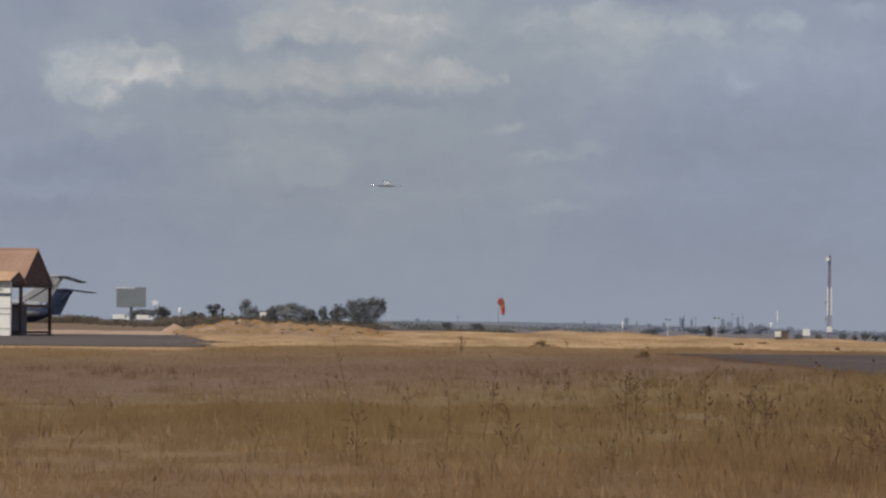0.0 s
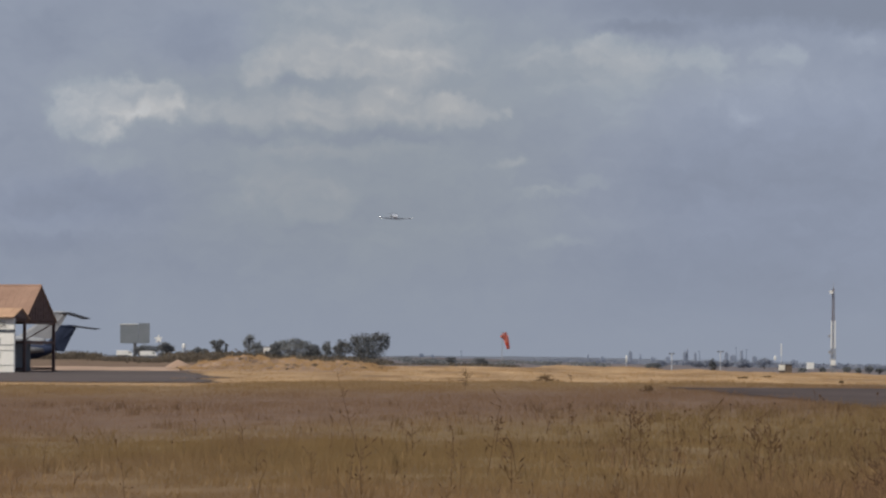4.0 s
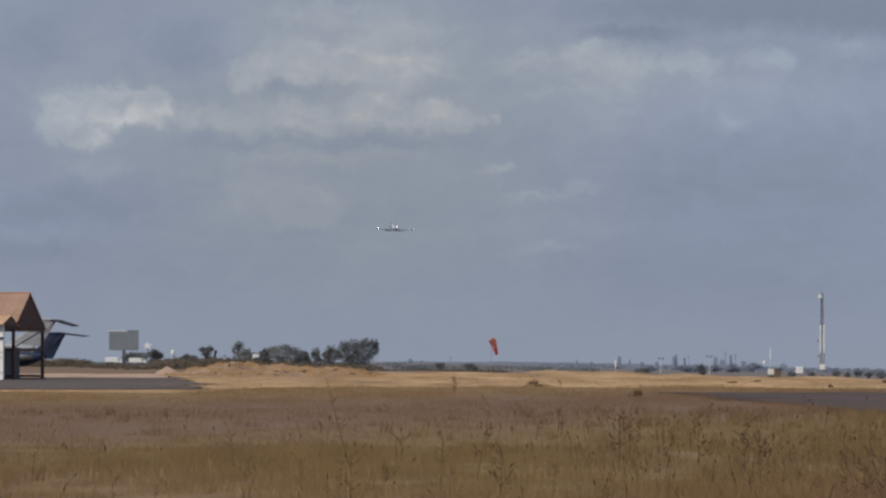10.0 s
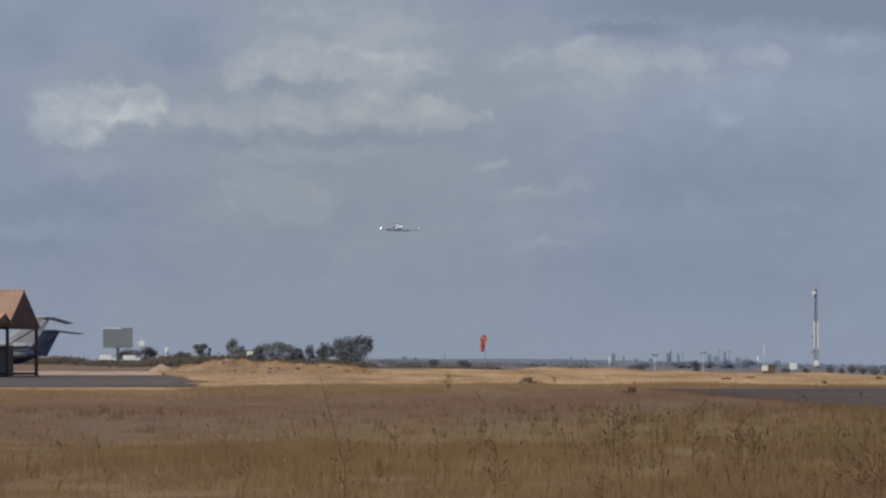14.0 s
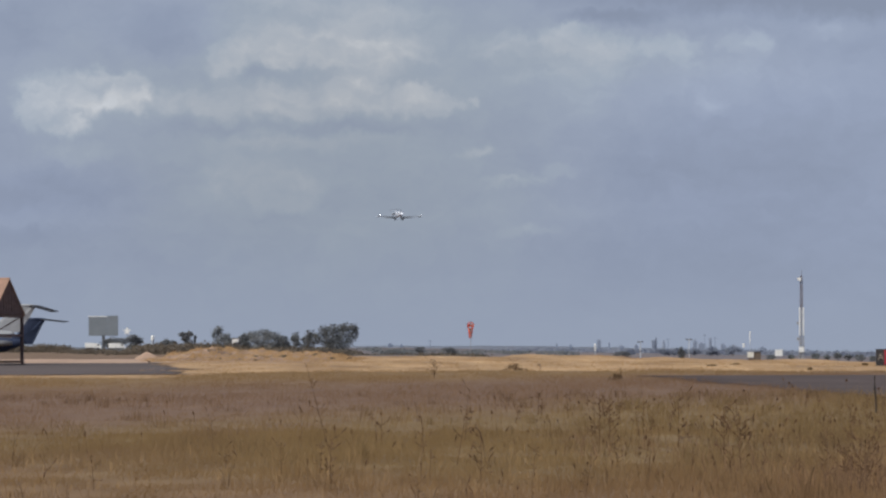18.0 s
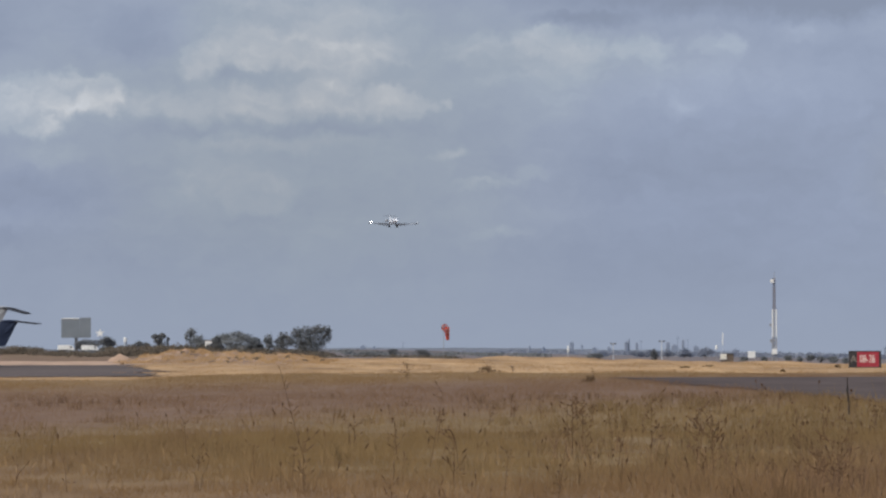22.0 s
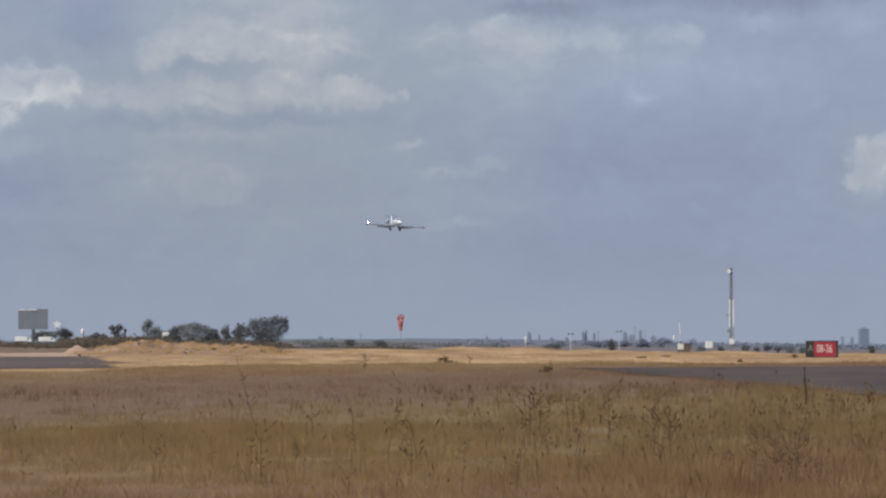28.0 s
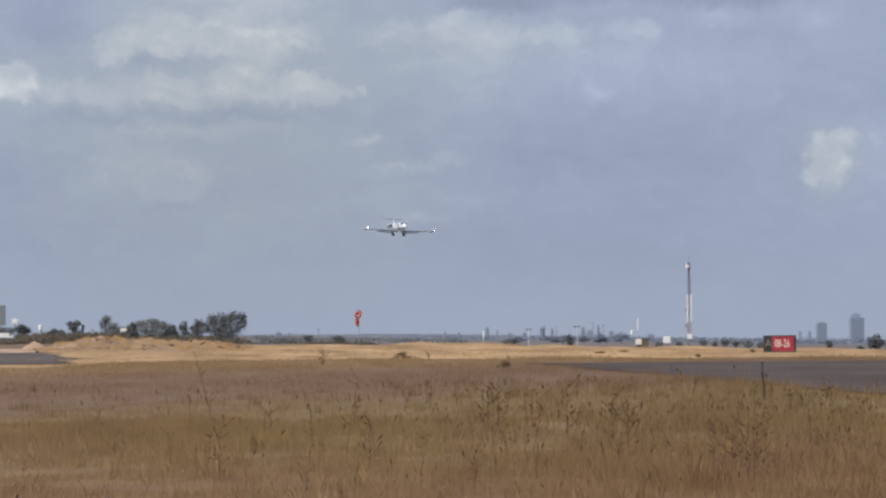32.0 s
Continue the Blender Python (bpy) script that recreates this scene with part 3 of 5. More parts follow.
    me.polygons.foreach_set("use_smooth", np.ones(len(starts), dtype=bool))
    nv = rng.normal(0, 0.28, (n, 1, 3)) + np.array([0, -0.3, 0.85])
    nv = np.repeat(nv / np.linalg.norm(nv, axis=2, keepdims=True), k, axis=1)
    me.normals_split_custom_set_from_vertices(nv.reshape(-1, 3).tolist())
    me.materials.append(material)
    return tagged(new(name, me), label, category, kind="stuff")


def lattice(rng, n, y0, y1, reach, power=1.0):
    """Scattered feet: (x, y) with y in [y0, y1] and |x| < reach * y + 1.5, even over the ground."""
    y = np.sqrt(rng.uniform(y0 * y0, y1 * y1, n))
    x = rng.uniform(-1, 1, n) * (reach * y + 1.5)
    return x, y


def soft_noise(x, y, sx, sy, seed):
    return np.array([noise.noise(Vector((a * sx, b * sy, seed))) for a, b in zip(x, y)])


def build_grass():
    rng = np.random.default_rng(4)
    # tall growth close to the camera's view
    for name, n, y0, y1, hgt, wid, tri in (("tall_grass", 160000, 34, 82, 0.085, 0.007, False), ("meadow_grass", 190000, 80, 262, 0.09, 0.016, True)):
        x, y = lattice(rng, n, y0, y1, 0.14)
        clump = soft_noise(x, y, 0.9, 0.35, 1.0) * 0.5 + soft_noise(x, y, 0.22, 0.05, 2.0) * 0.5
        keep = np.array([b < straw_from(a, b) + 4 * rng.standard_normal() and not on_taxiway(a, b, 0.9 * rng.random() ** 3) for a, b in zip(x, y)]) & (clump > -0.42)
        x, y, clump = x[keep], y[keep], clump[keep]
        z = np.array([rise(a, b) for a, b in zip(x, y)]) - 0.02
        h = hgt * (0.85 + 1.6 * np.clip(clump, -0.4, 0.6)) * (0.5 + rng.gamma(2.0, 0.3, len(x)))
        fringe = np.array([1.9 if abs(p - taxi_edge(q)) < 1.0 and q < 200 else 1.0 for p, q in zip(x, y)])
        h *= np.sqrt(fringe) * np.where(rng.random(len(x)) < 0.04, 1.9, 1.0)
        w = wid * rng.uniform(0.6, 1.4, len(x))
        blade_mesh(name, np.stack([x, y, z], 1), h, w, M_grass, "tall dry brown and olive meadow grass", "grass", rng, 1.1, tri)
    # round the camera's stand
    x = rng.uniform(-14, 14, 70000)
    y = rng.uniform(-14, 36, 70000)
    keep = (np.hypot(x, y) > 1.2) & np.array([not on_taxiway(a, b) for a, b in zip(x, y)])
    x, y = x[keep], y[keep]
    blade_mesh("near_grass", np.stack([x, y, np.zeros(len(x)) - 0.01], 1), rng.uniform(0.05, 0.22, len(x)), rng.uniform(0.006, 0.014, len(x)), M_grass,
               "dry brown grass at the edge of the field", "grass", rng, 0.6, True)
    # short bleached straw beyond the tall growth
    x, y = lattice(rng, 110000, 165, 620, 0.135)
    keep = np.array([b > straw_from(a, b) - 5 and not on_apron(a, b, 1) and not on_taxiway(a, b, -1) and not (a < -8 and b > 366) and b < straw_to(a, b) + 6 for a, b in zip(x, y)])
    x, y = x[keep], y[keep]
    clump = soft_noise(x, y, 0.5, 0.06, 7.0)
    keep = clump > -0.15
    x, y, clump = x[keep], y[keep], clump[keep]
    z = np.array([rise(a, b) for a, b in zip(x, y)]) - 0.02
    h = (0.05 + 0.07 * np.clip(clump, 0, 1)) * rng.uniform(0.5, 1.5, len(x))
    blade_mesh("straw", np.stack([x, y, z], 1), h, rng.uniform(0.04, 0.12, len(x)), M_strawblade, "short sun-bleached straw on low mounds", "straw", rng, 1.2, True)


build_grass()


def leaf_cloud(rng, lobes, count, size, flat=0.8):
    """Leaf sprays scattered in lobes (x, y, z, rx, ry, rz), denser towards the rim."""
    verts, faces, normals = [], [], []
    vol = np.array([l[3] * l[5] for l in lobes])
    pick = rng.choice(len(lobes), count, p=vol / vol.sum())
    for k in pick:
        cx, cy, cz, rx, ry, rz = lobes[k]
        d = rng.standard_normal(3)
        d /= np.linalg.norm(d)
        r = rng.uniform(0.35, 1.0) ** 0.6 if rng.random() < 0.86 else rng.uniform(1.0, 1.32)
        p = np.array([cx + d[0] * rx * r, cy + d[1] * ry * r, cz + d[2] * rz * r])
        out = d * 0.9 + rng.normal(0, 0.35, 3) + np.array([0, 0, 0.1])
        out /= np.linalg.norm(out)
        a = rng.standard_normal(3)
        a -= out * out.dot(a)
        a /= np.linalg.norm(a)
        b = np.cross(out, a)
        s = size * rng.uniform(0.5, 1.3)
        i = len(verts)
        verts += [p - a * s * 0.5, p + b * s * 0.28, p + a * s * 0.5, p - b * s * 0.28]
        faces.append((i, i + 3, i + 2, i + 1))
        normals += [tuple(out)] * 4
    return verts, faces, normals


def tree(name, u, d, height, width, label, material=None, seed=1, leaves=700, clear=0.25, lobes=9, size=0.55, z=None, group="", shape=None, twigs=0):
    """A tapered trunk with limbs and an uneven crown of small leaf sprays."""
    rng = np.random.default_rng(seed)
    foot = at(u, d)
    foot.z = (rise(foot.x, foot.y) if z is None else z) - 0.05
    t = thing(name, Matrix.Translation(foot), label, "tree" if height > 2.6 else "bush", group)
    bm = bmesh.new()
    top = height * (clear + 0.25)
    r = 0.035 * height
    rod(bm, (0, 0, -0.1), (0.04 * width, 0, top * 0.55), r, r * 0.75, 8)
    rod(bm, (0.04 * width, 0, top * 0.53), (-0.02 * width, 0.05, top), r * 0.75, r * 0.4, 8)
    part("trunk", bm, M_bark, t)
    blobs = []
    for i in range(lobes):
        a = 2 * math.pi * (i + rng.uniform(-0.3, 0.3)) / lobes
        reach = rng.uniform(0.15, 0.36) * width
        rx = width * rng.uniform(0.13, 0.24)
        rz = height * (1 - clear) * rng.uniform(0.16, 0.30)
        cz = height * clear + rz * 0.8 + rng.uniform(0, 1) * (height * (1 - clear) - 1.9 * rz)
        blobs.append((math.cos(a) * reach, math.sin(a) * reach, cz, rx, rx, rz))
    blobs.append((0, 0, height * 0.72, width * 0.25, width * 0.25, height * 0.26))
    if shape:
        blobs = [(x, rng.uniform(-0.3, 0.3) * rx, zc, rx, rx, rz) for x, zc, rx, rz in shape]
    main = len(blobs)
    for i in range(twigs):
        b = blobs[int(rng.integers(main))]
        out = Vector((b[0] * 1.1 + rng.uniform(-0.5, 0.5) * b[3], b[1], b[2] + b[5] * rng.uniform(0.9, 1.4)))
        bm = bmesh.new()
        rod(bm, (b[0] * 0.7, b[1] * 0.7, b[2] - b[5] * 0.5), out, 0.07, 0.03, 5)
        part("twig", bm, M_bark, t)
        blobs.append((out.x, out.y, out.z, 0.2, 0.2, 0.13))
    for b in blobs[:6]:
        bm = bmesh.new()
        rod(bm, (0, 0, top * 0.6), (b[0] * 0.9, b[1] * 0.9, b[2]), r * 0.45, r * 0.12, 6)
        part("limb", bm, M_bark, t)
    verts, faces, normals = leaf_cloud(rng, blobs, int(leaves * 1.6), size)
    link_mesh("crown", verts, faces, material or M_leaf, t, normals=normals)
    return t


def build_trees():
    tree("acacia_tree", -172, 900, 5.7, 11.6, "broad dark thorn tree with an airy uneven crown", seed=3, leaves=4300, clear=0.03, lobes=18, size=0.33, twigs=26,
         shape=((-4.49, 3.49, 0.70, 0.62), (-4.88, 2.02, 0.77, 0.77), (-3.33, 2.60, 1.32, 1.24), (-1.66, 4.04, 1.24, 1.16), (-0.43, 2.60, 2.32, 1.74), (0.35, 4.50, 1.63, 0.93), (2.28, 4.66, 1.63, 0.85), (3.91, 4.73, 1.24, 0.77), (2.28, 2.80, 2.32, 1.74), (4.45, 3.49, 0.85, 1.16), (0.74, 1.06, 2.90, 0.97)))
    tree("acacia_tree", -216, 905, 3.9, 3.4, "small dark thorn tree beside the broad one", seed=5, leaves=450, clear=0.08, lobes=7, size=0.4)
    tree("round_tree", -429, 1000, 4.6, 4.1, "dense round dark-leaved tree on a short trunk", seed=7, leaves=750, clear=0.06, size=0.42,
         shape=((-0.99, 3.83, 0.82, 0.60), (0.52, 4.00, 0.90, 0.64), (-0.26, 2.97, 1.16, 0.73), (0.21, 1.80, 1.03, 0.69), (1.81, 3.31, 0.34, 0.39), (1.72, 2.23, 0.26, 0.77)))
    tree("grey_tree", -374, 1020, 5.7, 5.0, "grey-green upright tree above the scrub", M_leafgrey, 8, 1000, 0.1, 9, 0.42,
         shape=((0.09, 4.82, 1.31, 0.88), (-0.57, 3.73, 1.05, 1.05), (1.62, 3.07, 1.49, 1.05), (0.74, 2.11, 1.97, 1.09), (2.50, 2.28, 0.88, 0.88)))
    tree("grey_tree", -350, 1010, 3.0, 3.2, "grey-green bushy tree above the scrub", M_leafgrey, 9, 500, 0.05, 8, 0.45)
    tree("spreading_tree", -295, 1000, 5.0, 8.6, "low spreading grey-green tree", M_leafgrey, 10, 1700, 0.05, 11, 0.42,
         shape=((-4.39, 3.19, 1.07, 0.69), (-2.32, 3.71, 1.63, 0.86), (0.26, 4.14, 1.98, 0.86), (2.06, 3.50, 1.81, 0.95), (-0.52, 2.64, 4.30, 1.20), (3.78, 2.64, 0.86, 0.86)))
    tree("spreading_tree", -327, 990, 4.2, 3.6, "dark small tree beside a white house", None, 11, 600, 0.1, 8, 0.5)
    tree("spreading_tree", -262, 1005, 3.9, 4.4, "low dark tree at the edge of the scrub", None, 12, 600, 0.05, 8, 0.5)
    tree("round_tree", -236, 1010, 4.4, 2.6, "narrow grey-green tree in the scrub", M_leafgrey, 13, 400, 0.15, 7, 0.45)
    tree("round_tree", -522, 1350, 5.2, 6.0, "dark tree under a white star sign", None, 14, 800, 0.1, 9, 0.6)
    tree("round_tree", -558, 1380, 4.4, 8.5, "broad dark tree beside the billboard", None, 15, 900, 0.05, 9, 0.6)
    tree("spreading_tree", -466, 1050, 3.1, 5.4, "low dark tree in the scrub", None, 16, 650, 0.05, 8, 0.5)
    tree("round_bush", 36, 950, 1.9, 4.2, "low dark bush behind the straw", None, 17, 500, 0.02, 8, 0.35)
    tree("round_bush", -18, 1000, 1.9, 2.5, "small dark bush behind the straw", None, 18, 300, 0.02, 7, 0.35)
    tree("round_bush", -60, 960, 1.6, 6.5, "grey low bush behind the straw", M_leafgrey, 19, 500, 0.02, 8, 0.35)
    tree("round_tree", 990, 700, 3.0, 3.6, "small green tree at the end of the field", None, 20, 600, 0.15, 9, 0.35)
    tree("round_bush", 962, 690, 1.0, 1.6, "little bush in the straw", None, 21, 200, 0.02, 6, 0.3)
    tree("round_bush", 907, 900, 1.9, 1.9, "dark bush in front of the far tower", None, 22, 300, 0.02, 6, 0.35)
    tree("low_bush", 150, 236, 0.34, 1.5, "low brown bush lying on the straw", M_drybush, 71, 160, 0.02, 7, 0.10)
    tree("low_bush", 329, 180, 0.34, 0.75, "small brown shrub at the taxiway's end", M_drybush, 73, 190, 0.02, 6, 0.07)
    tree("round_bush", -343, 960, 2.2, 3.4, "dark bush in front of the white house", None, 72, 420, 0.02, 7, 0.4)
    tree("low_bush", 501, 289, 0.15, 0.8, "low brown bush in the straw beyond the taxiway", M_drybush, 75, 140, 0.02, 7, 0.11)
    tree("low_bush", 542, 314, 0.17, 1.0, "low brown bush in the straw beyond the taxiway", M_drybush, 76, 160, 0.02, 7, 0.12)
    tree("low_bush", 673, 238, 0.18, 0.4, "low brown bush in the straw beyond the taxiway", M_drybush, 77, 100, 0.02, 6, 0.09)
    tree("low_bush", 770, 280, 0.26, 0.4, "low brown bush in the straw beyond the taxiway", M_drybush, 78, 100, 0.02, 6, 0.09)
    tree("low_bush", 342, 900, 1.5, 4.6, "dark hedge-like bush behind the straw", None, 79, 420, 0.02, 8, 0.35)
    tree("low_bush", 446, 905, 2.6, 2.0, "dark narrow bush behind the straw", None, 80, 300, 0.02, 7, 0.35)
    for k, (u, h, w) in enumerate(((684, 2.4, 3), (703, 2.0, 2.6), (722, 2.8, 3.2), (741, 2.2, 3.0), (762, 2.3, 3.6), (783, 1.9, 2.6), (800, 2.1, 2.6), (640, 1.8, 2.6), (604, 1.6, 3.0), (818, 1.7, 2.4), (1015, 2.0, 3.5))):
        tree("field_tree", u, 1000 + 13 * (k % 4), h * 0.72, w * 0.8, "small grey-green tree in the row beyond the field", M_leafgrey, 30 + k, 260, 0.08, 7, 0.4, group="row of small trees")
    for k, (u, h, w) in enumerate(((498, 2.6, 4.5), (536, 3.0, 5.0), (440, 2.2, 5.0), (415, 1.9, 3.4), (352, 1.5, 4.0), (470, 2.4, 4.0))):
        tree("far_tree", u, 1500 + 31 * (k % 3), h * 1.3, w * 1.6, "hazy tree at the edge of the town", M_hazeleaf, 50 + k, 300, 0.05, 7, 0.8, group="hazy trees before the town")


build_trees()


def build_scrub():
    rng = np.random.default_rng(11)
    # the brown hedge of scrub behind the apron and the bank
    lobes = []
    for i in range(330):
        u = rng.uniform(-800, 90)
        d = rng.uniform(640, 860)
        x = u * d / F
        if u < -645 and d < 900:
            d = rng.uniform(960, 1050)
            x = u * d / F
        h = rng.uniform(0.6, 1.1) * (1.25 if u < -330 else 0.8 if u < -130 else 0.45) * (0.5 if -640 < u < -515 else 1)
        lobes.append((x, d, rise(x, d) + h * 0.55, rng.uniform(1.2, 3.2), 2.0, h * 0.75))
    v, f, nn = leaf_cloud(rng, lobes, 25000, 0.5)
    tagged(link_mesh("scrub", v, f, M_scrub, normals=nn), "low brown and grey-green thorn scrub behind the apron", "scrub", kind="stuff")
    lobes = []
    for i in range(150):
        u = rng.uniform(-820, 250)
        d = rng.uniform(1100, 1700)
        x = u * d / F
        h = rng.uniform(0.8, 1.5) * (1.1 if u < -250 else 0.5) * (0.45 if -640 < u < -515 else 1)
        lobes.append((x, d, rise(x, d) + h * 0.5, rng.uniform(2, 5), 4.0, h * 0.8))
    v, f, nn = leaf_cloud(rng, lobes, 9000, 0.9)
    tagged(link_mesh("far_scrub", v, f, M_leafgrey, normals=nn), "grey-green far scrub under the trees", "scrub", kind="stuff")
    # tufts and straw on the bank
    lobes = []
    for i in range(22):
        x = rng.uniform(-24, -6)
        y = rng.uniform(362, 420)
        h = rng.uniform(0.08, 0.22)
        lobes.append((x, y, rise(x, y) + max(0.0, lump(x, y)) + h * 0.4, rng.uniform(0.2, 0.6), 0.5, h))
    v, f, nn = leaf_cloud(rng, lobes, 2200, 0.14)
    tagged(link_mesh("bank_scrub", v, f, M_scrub, normals=nn), "dry brown tufts on the spoil bank", "scrub", kind="stuff")
    n = 26000
    x, y = rng.uniform(-23.5, -6, n), rng.uniform(358, 440, n)
    z = np.array([rise(p, q) + max(0.0, lump(p, q)) for p, q in zip(x, y)]) - 0.02
    tall = np.array([max(0.0, noise.noise(Vector((p * 0.9, q * 0.1, 4.0)))) for p, q in zip(x, y)])
    blade_mesh("bank_straw", np.stack([x, y, z], 1), (0.08 + 0.42 * tall) * rng.uniform(0.5, 1.4, n), rng.uniform(0.04, 0.1, n), M_strawblade, "ragged bleached straw along the top of the bank", "straw", rng, 0.9, True)
    # upright brown weeds in clumps among the grass, thicker on the taxiway side
    feet, tops = [], []
    while len(feet) < 11000:
        d = math.sqrt(rng.uniform(40 ** 2, 135 ** 2))
        u = rng.uniform(-830, 1080)
        if rng.random() > np.clip(0.22 + (u - 60) / 800, 0.16, 1.0) * (1.0 if d < 92 else 0.45) * (1.6 if u > 480 and d < 66 else 0.75):
            continue
        r, tall = rng.uniform(0.06, 0.36), rng.uniform(0.10, 0.30) * (1.2 if u > 350 else 1.0)
        for k in range(int(rng.integers(8, 34))):
            x, y = u * d / F + rng.normal(0, r), d + rng.normal(0, r)
            if not on_taxiway(x, y, -0.9):
                feet.append((x, y, rise(x, y) - 0.01))
                tops.append(tall * rng.uniform(0.45, 1.25))
    feet, tops = np.array(feet), np.array(tops)
    blade_mesh("weed_patches", feet, tops, 0.008 * feet[:, 1] / 60 * rng.uniform(0.6, 1.5, len(feet)), M_weedmass, "thin brown weeds standing in clumps in the dry grass", "weeds", rng, 1.2, False)
    # pale stalks that catch the light in the near grass
    x, y = lattice(rng, 2200, 36, 66, 0.14)
    keep = np.array([not on_taxiway(p, q, -0.9) and noise.noise(Vector((p * 0.5, q * 0.12, 9.0))) > -0.1 for p, q in zip(x, y)])
    x, y = x[keep], y[keep]
    z = np.array([rise(p, q) for p, q in zip(x, y)]) - 0.01
    blade_mesh("pale_stalks", np.stack([x, y, z], 1), 0.06 + rng.gamma(2.0, 0.04, len(x)), 0.006 * y / 50 * rng.uniform(0.7, 1.5, len(x)), M_pale, "pale tan stalks standing in the near dry grass", "stalks", rng, 0.6, False)
    # a few darker thickets of dead stems
    feet, tops = [], []
    for u, d, r, tall, count in ((745, 48, 0.26, 0.40, 260), (785, 47, 0.24, 0.46, 260), (820, 50, 0.30, 0.34, 180), (700, 52, 0.25, 0.28, 120), (560, 55, 0.26, 0.36, 120), (515, 60, 0.3, 0.36, 110),
                                 (305, 64, 0.22, 0.42, 90), (440, 66, 0.3, 0.34, 100), (620, 70, 0.35, 0.30, 110), (860, 56, 0.35, 0.32, 140), (-700, 46, 0.3, 0.22, 90), (-420, 44, 0.3, 0.2, 90), (100, 46, 0.3, 0.22, 90), (-90, 92, 0.5, 0.26, 80), (40, 104, 0.5, 0.3, 80)):
        for k in range(count // 3):
            x, y = u * d / F + rng.normal(0, r * 1.4), d + rng.normal(0, r)
            feet.append((x, y, rise(x, y) - 0.01))
            tops.append(tall * rng.uniform(0.3, 1.15))
    feet, tops = np.array(feet), np.array(tops)
    blade_mesh("dead_thickets", feet, tops, 0.009 * feet[:, 1] / 60 * rng.uniform(0.6, 1.6, len(feet)), M_weed, "dark brown thickets of dead stems in the meadow", "weeds", rng, 0.9, False)
    # hazy woodland line far off
    lobes = []
    for i in range(260):
        d = rng.uniform(2300, 3600)
        u = rng.uniform(120, 1080)
        x = u * d / F
        h = rng.uniform(1.2, 3.0) * (0.62 if u < 420 else 1.0)
        lobes.append((x, d, rise(x, d) + h * 0.4, rng.uniform(12, 34), 6.0, h * 0.62))
    v, f, nn = leaf_cloud(rng, lobes, 22000, 2.0)
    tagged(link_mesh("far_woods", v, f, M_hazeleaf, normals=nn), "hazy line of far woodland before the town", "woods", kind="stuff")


build_scrub()


# ---- windsock ----
SOCK = thing("windsock", Matrix.Translation((7.65, 840, rise(7.65, 840))), "orange windsock on a thin pole behind the straw", "windsock")
SOCK_TOP = 5.75 - rise(7.65, 840)
SOCK_LEN = (0.55, 0.55, 0.55, 0.60, 0.65)
SOCK_RAD = (0.66, 0.60, 0.50, 0.42, 0.34, 0.27)
SOCK_PARTS = []


def build_windsock():
    bm = bmesh.new()
    rod(bm, (0, 0, -0.2), (0, 0, SOCK_TOP + 0.1), 0.065, 0.045, 10)
    part("pole", bm, M_galv, SOCK)
    bm = bmesh.new()
    box(bm, -0.3, 0.3, -0.3, 0.3, -0.15, 0.12, 0.03)
    part("footing", bm, M_apron, SOCK)
    for k, length in enumerate(SOCK_LEN):
        bm = bmesh.new()
        n = 14
        rings = []
        for s in range(3):
            r = SOCK_RAD[k] + (SOCK_RAD[k + 1] - SOCK_RAD[k]) * s / 2
            r *= 1.0 + (0.03 if s == 1 else 0)
            rings.append([(length * s / 2 * 1.04, r * math.cos(2 * math.pi * i / n), r * math.sin(2 * math.pi * i / n)) for i in range(n)])
        inner = [[(p[0], p[1] * 0.97, p[2] * 0.97) for p in q] for q in rings[::-1]]
        loft(bm, rings + inner, caps=False)
        ob = part("sleeve", bm, M_orange if k < 3 else M_orangedark, SOCK, "glowing orange cloth sleeve" if k < 3 else "darker red cloth tail", smooth=True)
        SOCK_PARTS.append(ob)
    bm = bmesh.new()
    n = 18
    for i in range(n):
        a0, a1 = 2 * math.pi * i / n, 2 * math.pi * (i + 1) / n
        rod(bm, (0, 0.67 * math.cos(a0), 0.67 * math.sin(a0)), (0, 0.67 * math.cos(a1), 0.67 * math.sin(a1)), 0.02, 0.02, 5)
    rod(bm, (0, -0.67, 0), (0, 0.67, 0), 0.015, 0.015, 5)
    rod(bm, (0, 0, -0.67), (0, 0, 0.67), 0.015, 0.015, 5)
    SOCK_PARTS.append(part("hoop", bm, M_steel, SOCK))


build_windsock()


def sock_poses(heading, droop0, droop1):
    """Poses of the sleeves and of the hoop: heading 0 blows to +x, 90 to +y; droop below level at the mouth and at the tail."""
    p = Vector((0, 0, SOCK_TOP - 0.1 - 0.42 * (1 - smooth01(droop0, 18, 46))))   # a mouth that stands upright hangs below the pole's top
    out = []
    for k, length in enumerate(SOCK_LEN):
        droop = droop0 + (droop1 - droop0) * min(1.0, k / 2.0)
        m = Matrix.Translation(p) @ pose(0, 0, 0, 0, 0, heading) @ pose(0, 0, 0, 0, droop, 0)
        if k == 0:
            p = p + m.to_3x3() @ Vector((0.35, 0, 0))
            m = Matrix.Translation(p) @ m.to_3x3().to_4x4()
            hoop = m.copy()
        out.append(m)
        p = p + m.to_3x3() @ Vector((length, 0, 0))
    return out + [hoop]


# ---- the landing aircraft ----
GEAR = []           # leg, hinge, axis and side
PLANE = thing("business_jet", Matrix.Translation((-29.5, 1862, 57)), "white business jet with tip tanks, wheels down, on its final approach", "aircraft")


def build_plane():
    # nose towards -y; the wing's middle is the origin
    bm = bmesh.new()
    rings = []
